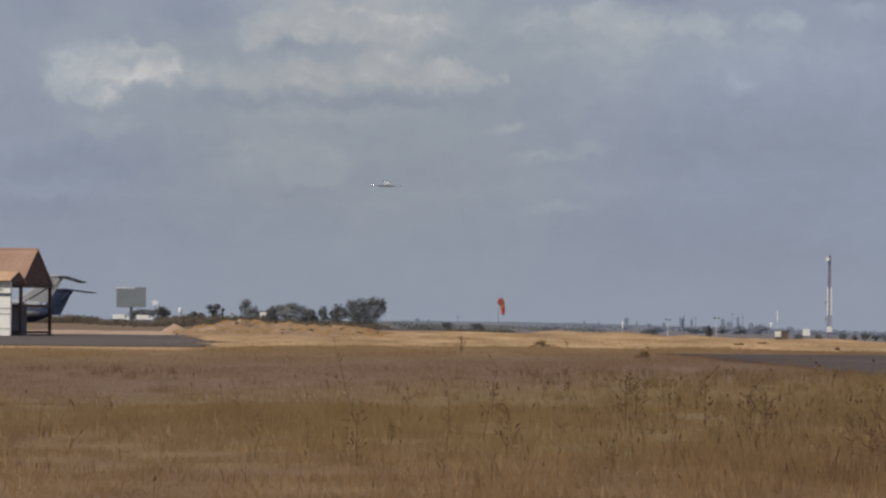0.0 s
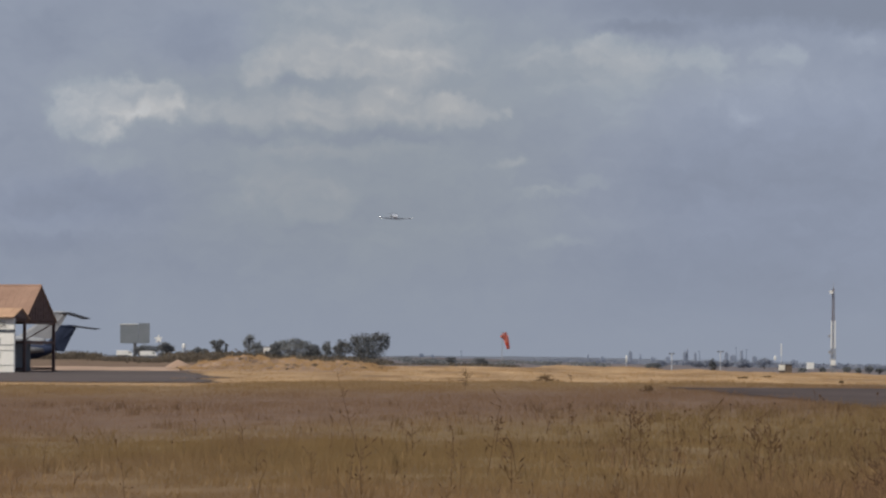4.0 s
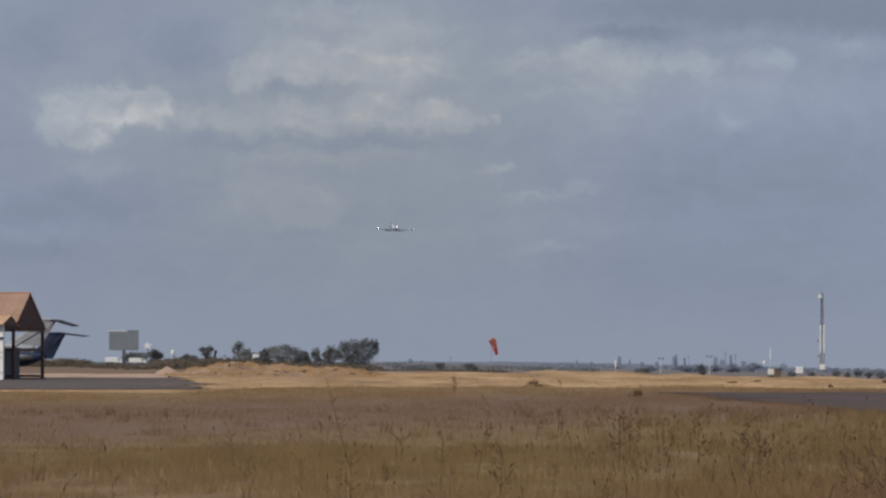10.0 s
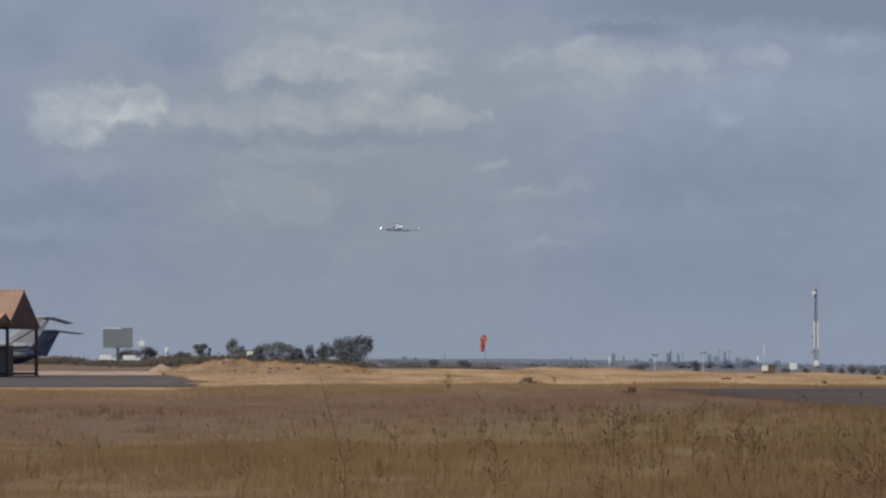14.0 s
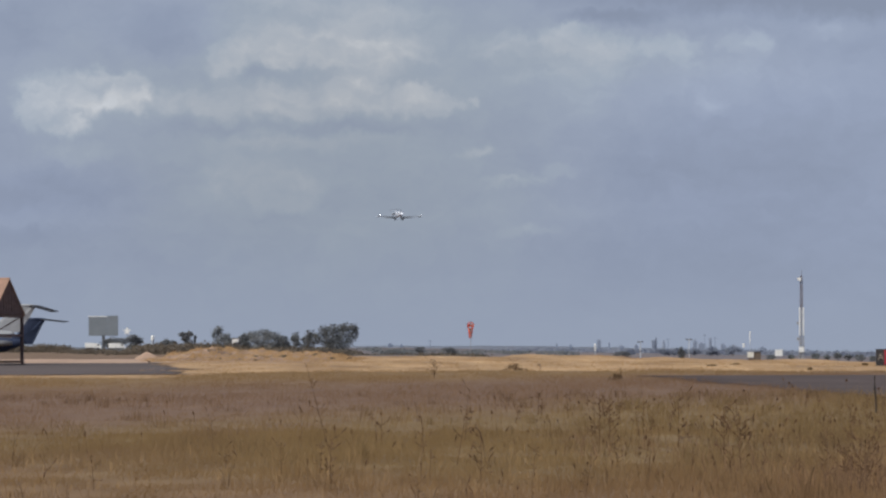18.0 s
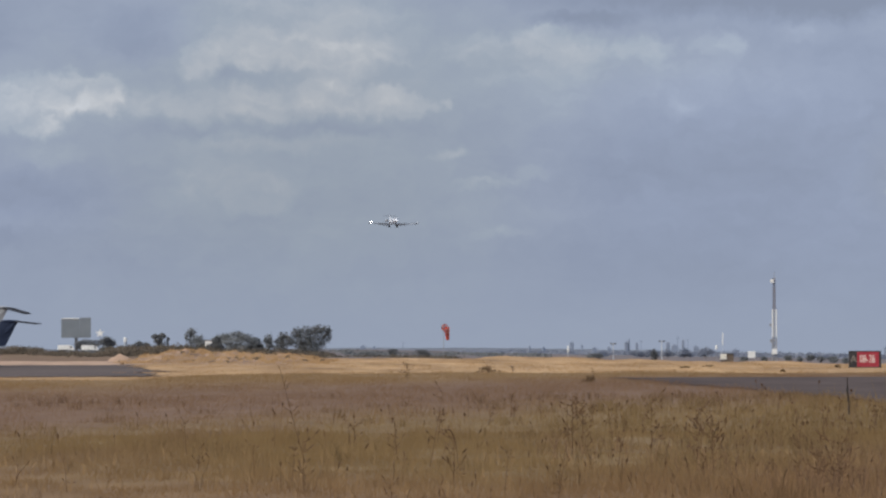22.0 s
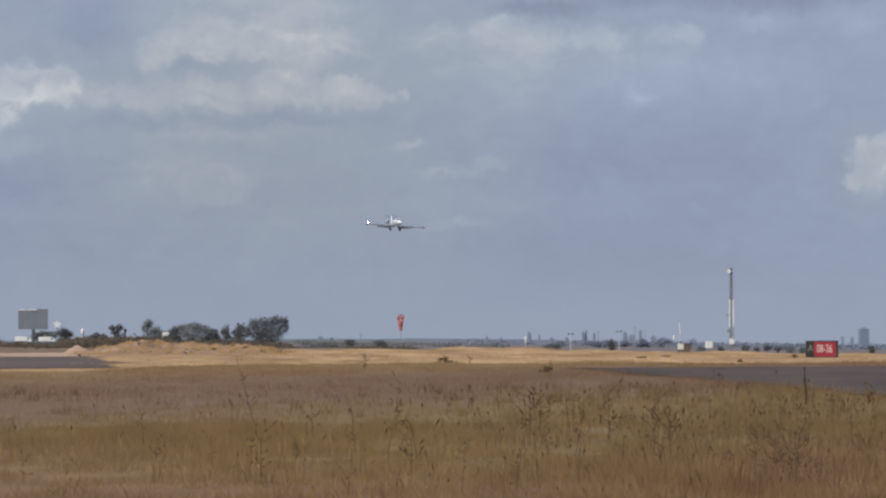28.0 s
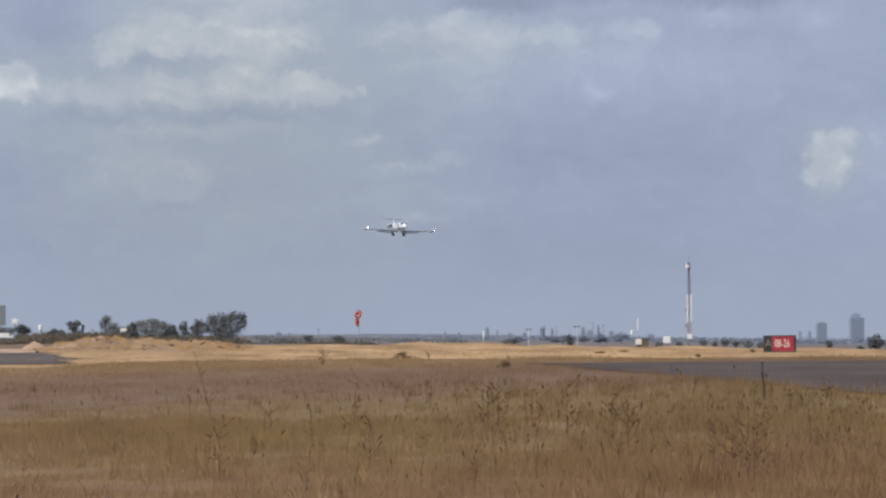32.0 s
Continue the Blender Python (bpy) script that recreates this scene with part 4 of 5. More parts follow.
    for y, r, z in ((-6.9, 0.05, -0.10), (-6.6, 0.24, -0.06), (-6.0, 0.44, 0.0), (-5.2, 0.60, 0.10), (-4.4, 0.74, 0.22), (-3.4, 0.82, 0.30), (-1.0, 0.84, 0.32), (2.0, 0.82, 0.34), (4.0, 0.68, 0.42), (5.6, 0.42, 0.58), (6.8, 0.16, 0.72)):
        rings.append(ring_y(y, r * 0.8, r * 0.8, z + 0.15, n=20))
    loft(bm, rings)
    fuselage = part("fuselage", bm, M_planewhite, PLANE, smooth=True)
    bm = bmesh.new()
    rings = []
    for y, r, z, k in ((-5.05, 0.62, 0.12, 0.35), (-4.75, 0.70, 0.19, 0.7), (-4.35, 0.765, 0.24, 0.9)):
        ring = []
        for i in range(9):
            a = math.pi * (0.12 + 0.76 * i / 8)
            ring.append((r * math.cos(a) * 0.825, y, z + 0.15 + r * math.sin(a) * 0.825))
        rings.append(ring)
    rows = [[bm.verts.new(p) for p in q] for q in rings]
    for q0, q1 in zip(rows, rows[1:]):
        for i in range(8):
            bm.faces.new((q0[i], q0[i + 1], q1[i + 1], q1[i]))
    part("windscreen", bm, M_window, fuselage, "dark curved windscreen")
    for s in (-1, 1):
        for y in (-3.2, -2.4, -1.6, -0.8, 0.0):
            bm = bmesh.new()
            rod(bm, (0.62 * s, y, 0.62), (0.69 * s, y, 0.62), 0.14, 0.14, 12)
            part("cabin_window", bm, M_window, fuselage)
    for s in (-1, 1):
        bm = bmesh.new()
        loft(bm, [foil((0.4 * s, -1.5, -0.32), 2.9, 0.32), foil((2.0 * s, -1.15, -0.24), 2.35, 0.25), foil((3.9 * s, -0.75, -0.14), 1.8, 0.18)])
        wing = part("wing", bm, M_planegrey, PLANE, "shaded grey inner wing with flaps down")
        bm = bmesh.new()
        loft(bm, [foil((3.9 * s, -0.73, -0.158), 1.78, 0.19), foil((5.75 * s, -0.4, -0.05), 1.35, 0.14)])
        part("wing_panel", bm, M_palegrey, wing, "outer wing panel toned to fade into the sky")
        bm = bmesh.new()
        loft(bm, [foil((0.8 * s, 1.3, -0.42), 0.75, 0.1), foil((3.6 * s, 1.0, -0.32), 0.6, 0.08)])
        bmesh.ops.rotate(bm, verts=bm.verts, cent=(0, 1.2, -0.36), matrix=Matrix.Rotation(radians(-8), 3, "X"))
        part("flap", bm, M_planegrey, wing)
        bm = bmesh.new()
        loft(bm, [ring_y(y, r, r, -0.03, 5.9 * s, 12) for y, r in ((-2.1, 0.03), (-1.9, 0.13), (-1.3, 0.21), (-0.2, 0.24), (1.0, 0.21), (1.8, 0.10), (2.1, 0.03))])
        tank = part("tip_tank", bm, M_palegrey, PLANE, smooth=True)
        bm = bmesh.new()
        r = 0.125 if s < 0 else 0.055
        bmesh.ops.create_uvsphere(bm, u_segments=12, v_segments=8, radius=r, matrix=Matrix.Translation((5.97 * s, -2.15, 0.02)) @ Matrix.Diagonal((1, 0.6, 0.9, 1)))
        part("tip_light", bm, M_lamp if s < 0 else M_lampdim, tank, "bright white light" if s < 0 else "small white light")
        # engines on the rear body
        bm = bmesh.new()
        loft(bm, [ring_y(y, r, r, 0.85, 1.15 * s, 14) for y, r in ((2.2, 0.27), (2.35, 0.31), (3.2, 0.33), (4.3, 0.29), (4.9, 0.21))])
        engine = part("engine", bm, M_palegrey, PLANE, "grey rear engine pod", smooth=True)
        # a dark disc on the closed pod stands for shade inside the intake
        bm = bmesh.new()
        rod(bm, (1.15 * s, 2.17, 0.85), (1.15 * s, 2.21, 0.85), 0.21, 0.21, 14)
        part("intake", bm, M_dark, engine, "dark disc for the shade inside the intake")
        bm = bmesh.new()
        box(bm, min(0.55 * s, 0.85 * s), max(0.55 * s, 0.85 * s), 2.7, 4.2, 0.78, 0.92)
        part("pylon", bm, M_planewhite, engine)
        bm = bmesh.new()
        loft(bm, [foil((0.05 * s, 5.5, 2.3), 1.4, 0.07), foil((1.7 * s, 6.1, 2.33), 0.8, 0.03)])
        part("tailplane", bm, M_palegrey, PLANE)
        bm = bmesh.new()
        rod(bm, (0.95 * s, 0.4, -0.3), (0.98 * s, 0.35, -0.86), 0.08, 0.06, 8)
        leg = part("main_leg", bm, M_planegrey, PLANE)
        GEAR.append((leg, Vector((0.95 * s, 0.4, -0.3)), "Y", s))
        for off in (-0.14, 0.14):
            bm = bmesh.new()
            rod(bm, (0.98 * s + off - 0.09, 0.35, -0.88), (0.98 * s + off + 0.09, 0.35, -0.88), 0.22, 0.22, 16)
            part("wheel", bm, M_dark, leg, "black tyre")
        bm = bmesh.new()
        box(bm, min(1.2 * s, 1.24 * s), max(1.2 * s, 1.24 * s), 0.0, 0.7, -0.8, -0.35)
        part("gear_door", bm, M_planewhite, leg)
    bm = bmesh.new()
    loft(bm, [foil((0, 4.2, 0.9), 2.6, 0.22, "x"), foil((0, 5.6, 2.35), 1.4, 0.14, "x")])
    part("fin", bm, M_planewhite, PLANE)
    bm = bmesh.new()
    rod(bm, (0, -4.7, -0.2), (0, -4.85, -0.7), 0.06, 0.05, 8)
    leg = part("nose_leg", bm, M_planegrey, PLANE)
    GEAR.append((leg, Vector((0, -4.7, -0.2)), "X", -1))
    bm = bmesh.new()
    rod(bm, (-0.08, -4.87, -0.75), (0.08, -4.87, -0.75), 0.2, 0.2, 14)
    part("wheel", bm, M_dark, leg, "black tyre")


build_plane()


# ---- the open shelter beside the apron ----
def build_shelter():
    base = Matrix.Translation((-29.55, 307, rise(-29.55, 307))) @ pose(0, 0, 0, 0, 0, -14)
    g = 0.0
    t = thing("shelter", base, "open timber shelter with a steep terracotta roof beside the apron", "shelter")
    top, eave = 5.86, 3.5
    # main roof, ridge along x
    def slope(y0, z0, y1, z1, x0, x1, thick, mat, name, parent, n):
        bm = bmesh.new()
        up = Vector((0, -(z1 - z0), y1 - y0)).normalized() * thick
        if up.z < 0:
            up = -up
        a0, a1, b0, b1 = Vector((x0, y0, z0)), Vector((x1, y0, z0)), Vector((x0, y1, z1)), Vector((x1, y1, z1))
        vs = [bm.verts.new(p) for p in (a0, a1, b1, b0, a0 + up, a1 + up, b1 + up, b0 + up)]
        for f in ((3, 2, 1, 0), (4, 5, 6, 7), (0, 1, 5, 4), (1, 2, 6, 5), (2, 3, 7, 6), (3, 0, 4, 7)):
            bm.faces.new([vs[i] for i in f])
        ob = part(name, bm, mat, parent)
        # standing seams run from ridge to eave
        for i in range(n + 1):
            bm = bmesh.new()
            x = x0 + (x1 - x0) * i / n
            rod(bm, Vector((x, y0, z0)) + up * 1.05, Vector((x, y1, z1)) + up * 1.02, 0.012, 0.012, 5)
            part("seam", bm, mat, ob)
        return ob
    roof = slope(-0.3, eave - 0.1, 3.0, top, -13, 0.06, 0.08, M_roof, "roof_slope", t, 26)
    slope(6.25, eave - 0.1, 3.0, top, -13, 0.06, 0.08, M_roof, "roof_slope", t, 26)
    bm = bmesh.new()
    rod(bm, (-13, 3.0, top + 0.08), (0.08, 3.0, top + 0.08), 0.09, 0.09, 8)
    part("ridge_cap", bm, M_roof, t)
    for x in (0.0, -12.7):
        bm = bmesh.new()
        vs = [bm.verts.new(p) for p in ((x, -0.3, eave), (x, 6.3, eave), (x, 3.0, top - 0.1), (x - 0.08, -0.3, eave), (x - 0.08, 6.3, eave), (x - 0.08, 3.0, top - 0.1))]
        for f in ((0, 1, 2), (5, 4, 3), (0, 3, 4, 1), (1, 4, 5, 2), (2, 5, 3, 0)):
            bm.faces.new([vs[i] for i in f])
        gable = part("gable", bm, M_wood, t, "dark boarded gable")
        for k in range(1, 12):
            y = -0.3 + 6.6 * k / 12
            h = (top - 0.1 - eave) * (1 - abs(y - 3.0) / 3.3)
            bm = bmesh.new()
            box(bm, x, x + 0.025, y - 0.03, y + 0.03, eave + 0.02, eave + max(0.05, h - 0.06))
            part("batten", bm, M_wood, gable)
    for x in (-0.1, -4.3, -8.5, -12.6):
        for y in (0.0, 6.0):
            bm = bmesh.new()
            box(bm, x - 0.1, x + 0.1, y - 0.1, y + 0.1, -0.1, eave, 0.015)
            part("post", bm, M_wood, t)
        for z in (2.05, eave - 0.12):
            bm = bmesh.new()
            box(bm, x - 0.06, x + 0.06, 0.1, 5.9, z - 0.09, z + 0.09)
            part("tie_beam", bm, M_wood, t)
        bm = bmesh.new()
        rod(bm, (x, 0.1, 2.2), (x, 5.8, eave - 0.15), 0.05, 0.05, 6)
        part("brace", bm, M_wood, t)
    for y in (0.0, 6.0):
        for z in (0.25, 2.05, eave - 0.1):
            bm = bmesh.new()
            box(bm, -12.6, -0.2, y - 0.05, y + 0.05, z - 0.08, z + 0.08)
            part("rail", bm, M_wood, t)
    bm = bmesh.new()
    box(bm, -12.8, 0.15, -0.2, 6.2, -0.15, 0.10, 0.03)
    part("plinth", bm, M_apron, t)
    # dark cabin under the roof
    c = thing("cabin", base @ pose(-2.0, 1.2, 0.1), "slate-blue panelled cabin under the shelter roof", "cabin")
    bm = bmesh.new()
    box(bm, -1.6, 1.15, -1.0, 2.2, 0.0, 1.95, 0.02)
    part("wall", bm, M_cabin, c)
    for x in (-0.7, 0.2):
        bm = bmesh.new()
        box(bm, x, x + 0.7, -1.03, -1.0, 0.1, 1.85)
        part("panel", bm, M_cabin, c)
    bm = bmesh.new()
    box(bm, -1.7, 1.25, -1.1, 2.3, 1.95, 2.05, 0.02)
    part("roof", bm, M_steel, c)
    # white kiosk in front, with a small gabled roof
    k = thing("kiosk", base @ pose(0.0, -3.1, -0.05), "open-backed kiosk with a white panelled front and a roof coloured as sunlit", "kiosk")
    bm = bmesh.new()
    box(bm, -9.0, 0.28, 0.0, 0.22, 0.0, 3.72, 0.02)
    wall = part("wall", bm, M_white, k)
    for z in (0.55, 1.55, 1.92):
        bm = bmesh.new()
        box(bm, -9.0, 0.30, -0.03, 0.0, z - 0.018, z + 0.018)
        part("joint_strip", bm, M_galv, wall)
    bm = bmesh.new()
    box(bm, -9.05, 0.33, -0.06, 0.0, 2.78, 2.95)
    part("band", bm, M_cabin, wall, "dark blue band")
    for x in (-9.0, -4.4, 0.2):
        bm = bmesh.new()
        box(bm, x - 0.07, x + 0.07, 2.2, 2.34, 0.0, 3.72, 0.01)
        part("post", bm, M_wood, k, "dark timber post")
        bm = bmesh.new()
        box(bm, x - 0.05, x + 0.05, 0.22, 2.2, 3.5, 3.66)
        part("roof_beam", bm, M_wood, k, "dark timber beam")
    for x0, x1, z0, z1 in ((-1.15, -0.25, 3.08, 3.55), (-0.98, -0.70, 1.98, 2.45), (-0.98, -0.70, 1.05, 1.48), (-2.4, -1.5, 3.08, 3.55)):
        bm = bmesh.new()
        box(bm, x0, x1, -0.045, 0.0, z0, z1, 0.01)
        p = part("notice", bm, M_white, wall, "white notice with unreadable dark lines")
        for i in range(4):
            bm = bmesh.new()
            zz = z0 + (z1 - z0) * (0.2 + 0.2 * i)
            box(bm, x0 + 0.05, x1 - 0.05 - 0.07 * (i % 2), -0.056, -0.045, zz - 0.02, zz + 0.02)
            part("bar", bm, M_signblack, p)
    slope(-0.35, 3.74, 1.35, 4.35, -9.2, 0.36, 0.06, M_rooflit, "roof_slope", k, 18)
    slope(3.0, 3.6, 1.35, 4.35, -9.2, 0.36, 0.06, M_rooflit, "roof_slope", k, 18)
    bm = bmesh.new()
    vs = [bm.verts.new(p) for p in ((0.25, -0.2, 3.74), (0.25, 2.8, 3.66), (0.25, 1.35, 4.3), (0.32, -0.2, 3.74), (0.32, 2.8, 3.66), (0.32, 1.35, 4.3))]
    for f in ((2, 1, 0), (3, 4, 5), (0, 1, 4, 3), (1, 2, 5, 4), (2, 0, 3, 5)):
        bm.faces.new([vs[i] for i in f])
    part("gable", bm, M_wood, k, "dark boarded gable")


build_shelter()


# ---- parked airliners ----
def airliner(name, fin_x, d, z0, top, scale, skin, finmat, stabmat, label, stretch, droop, back, fin_foot=4.3, root=7.2, lead=(7.8, 3.6), mid=5.1):
    """A parked jet with its nose to the left: swept fin with a high tailplane. fin_x: where the fin's top begins."""
    t = thing(name, Matrix.Translation((fin_x, d, z0)) @ pose(0, 0, 0, 0, 0, 4), label, "airliner", "parked airliners")
    s = scale
    zc = 3.1 * s
    def ring(x, r, z):
        return [(x, r * math.cos(2 * math.pi * i / 20), z + r * math.sin(2 * math.pi * i / 20)) for i in range(20)]
    bm = bmesh.new()
    loft(bm, [ring(x * s, r * s, z * s) for x, r, z in ((-33, 0.2, 2.9), (-32.2, 0.9, 2.95), (-30, 1.55, 3.1), (-27, 1.75, 3.15), (-9, 1.75, 3.15), (-6, 1.6, 3.25), (-4, 1.15, 3.5), (-2.4, 0.7, 3.75), (-1.6, 0.3, 3.9))])
    body = part("fuselage", bm, skin, t, smooth=True)
    for i in range(24):
        bm = bmesh.new()
        x = (-27 + i * 0.85) * s
        box(bm, x, x + 0.3 * s, -1.78 * s, -1.74 * s, 3.5 * s, 3.9 * s)
        part("cabin_window", bm, M_window, body)
    h = top
    bm = bmesh.new()
    def sweep(x, z, chord, thick):
        return [(x + c * chord, hh * thick, z) for c, hh in ((0, 0), (0.12, 0.42), (0.4, 0.5), (1, 0.03), (1, -0.03), (0.4, -0.5), (0.12, -0.42))]
    zb = fin_foot * s
    loft(bm, [sweep(-lead[0] * stretch, zb, root * stretch, 0.5), sweep(-lead[1] * stretch, zb + (h - zb) * 0.55, mid * stretch, 0.4), sweep(-0.9 * stretch, h, 3.5 * stretch, 0.3)])
    part("fin", bm, finmat, t, "swept tall fin")
    bm = bmesh.new()
    loft(bm, [[(x, r * math.cos(2 * math.pi * i / 12), h + 0.03 + r * math.sin(2 * math.pi * i / 12)) for i in range(12)] for x, r in ((-1.0 * stretch, 0.06), (-0.4 * stretch, 0.24), (1.2 * stretch, 0.28), (2.6 * stretch, 0.16), (3.0 * stretch, 0.05))])
    part("fin_fairing", bm, finmat, t, "rounded fairing on top of the fin", smooth=True)
    bm = bmesh.new()
    loft(bm, [sweep(-2.35 * stretch + 1.9 * stretch, zb + (h - zb) * 0.56, 1.75 * stretch, 0.42), sweep(1.6 * stretch, h - 0.25, 1.02 * stretch, 0.32)])
    part("rudder", bm, finmat, t)
    for sd in (-1, 1):
        bm = bmesh.new()
        def wing(y, x, chord, thick, z):
            return [(x + c * chord, y, z + hh * thick) for c, hh in ((0, 0), (0.12, 0.42), (0.4, 0.5), (1, 0.03), (1, -0.03), (0.4, -0.5), (0.12, -0.42))]
        loft(bm, [wing(0.05 * sd, 0.5 + 0.6 * back, 2.3 * stretch, 0.30, h), wing(5.0 * sd * s, 4.1 * stretch + back, 1.8 * stretch, 0.26, h - droop)])
        part("tailplane", bm, stabmat, t, "dark swept tailplane")
        bm = bmesh.new()
        loft(bm, [[(x * s, 2.35 * sd * s + r * s * math.cos(2 * math.pi * i / 14), 3.6 * s + r * s * math.sin(2 * math.pi * i / 14)) for i in range(14)] for x, r in ((-9.4, 0.6), (-9.0, 0.72), (-7.0, 0.72), (-4.6, 0.48))])
        eng = part("engine", bm, M_jetgrey, t, "grey rear engine pod", smooth=True)
        # the intake's inner shade is a dark disc on the pod's front
        bm = bmesh.new()
        rod(bm, (-9.45 * s, 2.35 * sd * s, 3.6 * s), (-9.38 * s, 2.35 * sd * s, 3.6 * s), 0.5 * s, 0.5 * s, 14)
        part("intake", bm, M_dark, eng)
        bm = bmesh.new()
        loft(bm, [wing(1.4 * sd * s, -22 * s, 6.2 * s, 0.6 * s, 2.2 * s), wing(13.5 * sd * s, -15.5 * s, 1.8 * s, 0.2 * s, 3.0 * s)])
        part("wing", bm, M_jetgrey, t)
        bm = bmesh.new()
        rod(bm, (-16.5 * s, 2.4 * sd * s, 2.2 * s), (-16.5 * s, 2.4 * sd * s, 0.4 * s), 0.14 * s, 0.12 * s, 8)
        leg = part("main_leg", bm, M_jetgrey, t)
        for off in (-0.3, 0.3):
            bm = bmesh.new()
            rod(bm, (-16.5 * s, (2.4 * sd + off - 0.14) * s, 0.5 * s), (-16.5 * s, (2.4 * sd + off + 0.14) * s, 0.5 * s), 0.5 * s, 0.5 * s, 16)
            part("wheel", bm, M_dark, leg, "black tyre")
    bm = bmesh.new()
    rod(bm, (-29.5 * s, 0, 2.0 * s), (-29.5 * s, 0, 0.4 * s), 0.1 * s, 0.1 * s, 8)
    leg = part("nose_leg", bm, M_jetgrey, t)
    bm = bmesh.new()
    rod(bm, (-29.5 * s, -0.12, 0.35 * s), (-29.5 * s, 0.12, 0.35 * s), 0.35 * s, 0.35 * s, 16)
    part("wheel", bm, M_dark, leg, "black tyre")
    return t


airliner("parked_airliner", -74.7, 850, -0.7, 7.35, 0.80, M_navy, M_navylight, M_stab, "parked navy-blue airliner with a swept fin and high tailplane", 0.93, 0.45, 1.5, 3.3, 5.9, (5.8, 2.3), 3.8)
airliner("parked_airliner", -83.3, 925, 0.2, 9.7, 1.0, M_jetwhite, M_jetwhite, M_stab, "parked white airliner with a dark high tailplane", 1.05, 1.2, 1.3)


# ---- billboard, star, trucks and house in the distance ----
def build_billboard():
    x0, x1, d = -113.1, -103.3, 1500
    t = thing("billboard", Matrix.Translation(((x0 + x1) / 2, d, rise(-108, d))), "large grey double billboard on a single column", "billboard")
    w = (x1 - x0) / 2
    zb, zt = 4.95 - rise(-108, d), 11.55 - rise(-108, d)
    bm = bmesh.new()
    rod(bm, (0, 0.6, -0.2), (0, 0.6, zb + 2.0), 0.55, 0.5, 14)
    part("column", bm, M_steel, t)
    for a, b, z1, y in ((-w, 0.25 * w, zt - 0.35, 0.0), (0.25 * w + 0.05, w, zt + 0.1, 0.12)):
        bm = bmesh.new()
        box(bm, a, b, y - 0.12, y + 0.12, zb, z1, 0.02)
        panel = part("panel", bm, M_board, t)
        n = int((b - a) / 1.15)
        for i in range(1, n):
            bm = bmesh.new()
            x = a + (b - a) * i / n
            box(bm, x - 0.03, x + 0.03, y - 0.14, y - 0.12, zb + 0.03, z1 - 0.03)
            part("seam", bm, M_board, panel)
    bm = bmesh.new()
    box(bm, -w, 0.2 * w, -0.25, 0.2, zt - 0.35, zt - 0.08, 0.02)
    part("cap_strip", bm, M_white, t, "thin white strip along the top")
    for x in (-0.6 * w, 0.0, 0.6 * w):
        bm = bmesh.new()
        box(bm, x - 0.1, x + 0.1, 0.12, 0.4, zb, zt - 0.5)
        part("rib", bm, M_steel, t)
    bm = bmesh.new()
    box(bm, -w, w, 0.4, 0.7, zb + 0.4, zb + 0.7)
    part("cross_beam", bm, M_steel, t)


build_billboard()


def build_star():
    p = at(-535, 1400)
    t = thing("star_sign", Matrix.Translation((p.x, p.y, rise(p.x, p.y))), "white five-pointed star sign on a pole above the trees", "sign")
    zc = 6.15 - rise(p.x, p.y)
    bm = bmesh.new()
    ring = []
    for i in range(10):
        r = 1.4 if i % 2 == 0 else 0.6
        a = math.pi / 2 + i * math.pi / 5
        ring.append((r * math.cos(a), r * math.sin(a)))
    loft(bm, [[(x, -0.15, zc + z) for x, z in ring], [(x, 0.15, zc + z) for x, z in ring]])
    part("star", bm, M_white, t)
    bm = bmesh.new()
    rod(bm, (0, 0.25, -0.2), (0, 0.25, zc), 0.12, 0.1, 8)
    part("pole", bm, M_galv, t)


build_star()


def build_trucks():
    for u, d, w in ((-595, 1300, 4.6), (-553, 1300, 4.7)):
        p = at(u, d)
        z = rise(p.x, p.y)
        t = thing("box_truck", Matrix.Translation((p.x, p.y, z)), "white box truck half hidden behind the scrub", "truck", "white trucks")
        bm = bmesh.new()
        box(bm, -w / 2, w / 2 - 1.3, -1.1, 1.1, 0.9, 2.25, 0.04)
        part("cargo_box", bm, M_white, t)
        bm = bmesh.new()
        rings = [[(x, y, zz) for y, zz in ((-1.0, 0.7), (1.0, 0.7), (1.0, h), (-1.0, h))] for x, h in ((w / 2 - 1.25, 2.1), (w / 2 - 0.5, 2.05), (w / 2 - 0.1, 1.4), (w / 2, 1.3))]
        loft(bm, rings)
        cab = part("cab", bm, M_white, t)
        bm = bmesh.new()
        box(bm, w / 2 - 1.0, w / 2 - 0.5, -1.02, -0.99, 1.45, 1.9)
        part("side_window", bm, M_window, cab)
        bm = bmesh.new()
        box(bm, -w / 2, w / 2 - 0.2, -0.8, 0.8, 0.6, 0.9)
        part("chassis", bm, M_steel, t)
        for x in (-w / 2 + 0.9, w / 2 - 0.8):
            for y in (-0.95, 0.95):
                bm = bmesh.new()
                rod(bm, (x, y - 0.13, 0.45), (x, y + 0.13, 0.45), 0.45, 0.45, 16)
                part("wheel", bm, M_dark, t)
    p = at(-343, 985)
    h = thing("white_house", Matrix.Translation((p.x, p.y, rise(p.x, p.y))), "small white house among grey-green trees", "house")
    bm = bmesh.new()
    box(bm, -0.65, 0.65, -2, 2, 0, 2.8, 0.03)
    part("wall", bm, M_white, h)
    bm = bmesh.new()
    box(bm, -0.75, 0.75, -2.1, 2.1, 2.8, 2.92, 0.02)
    part("roof", bm, M_apron, h)
    bm = bmesh.new()
    box(bm, -0.4, 0.0, -2.03, -1.99, 1.1, 1.8)
    part("window", bm, M_window, h)


build_trucks()


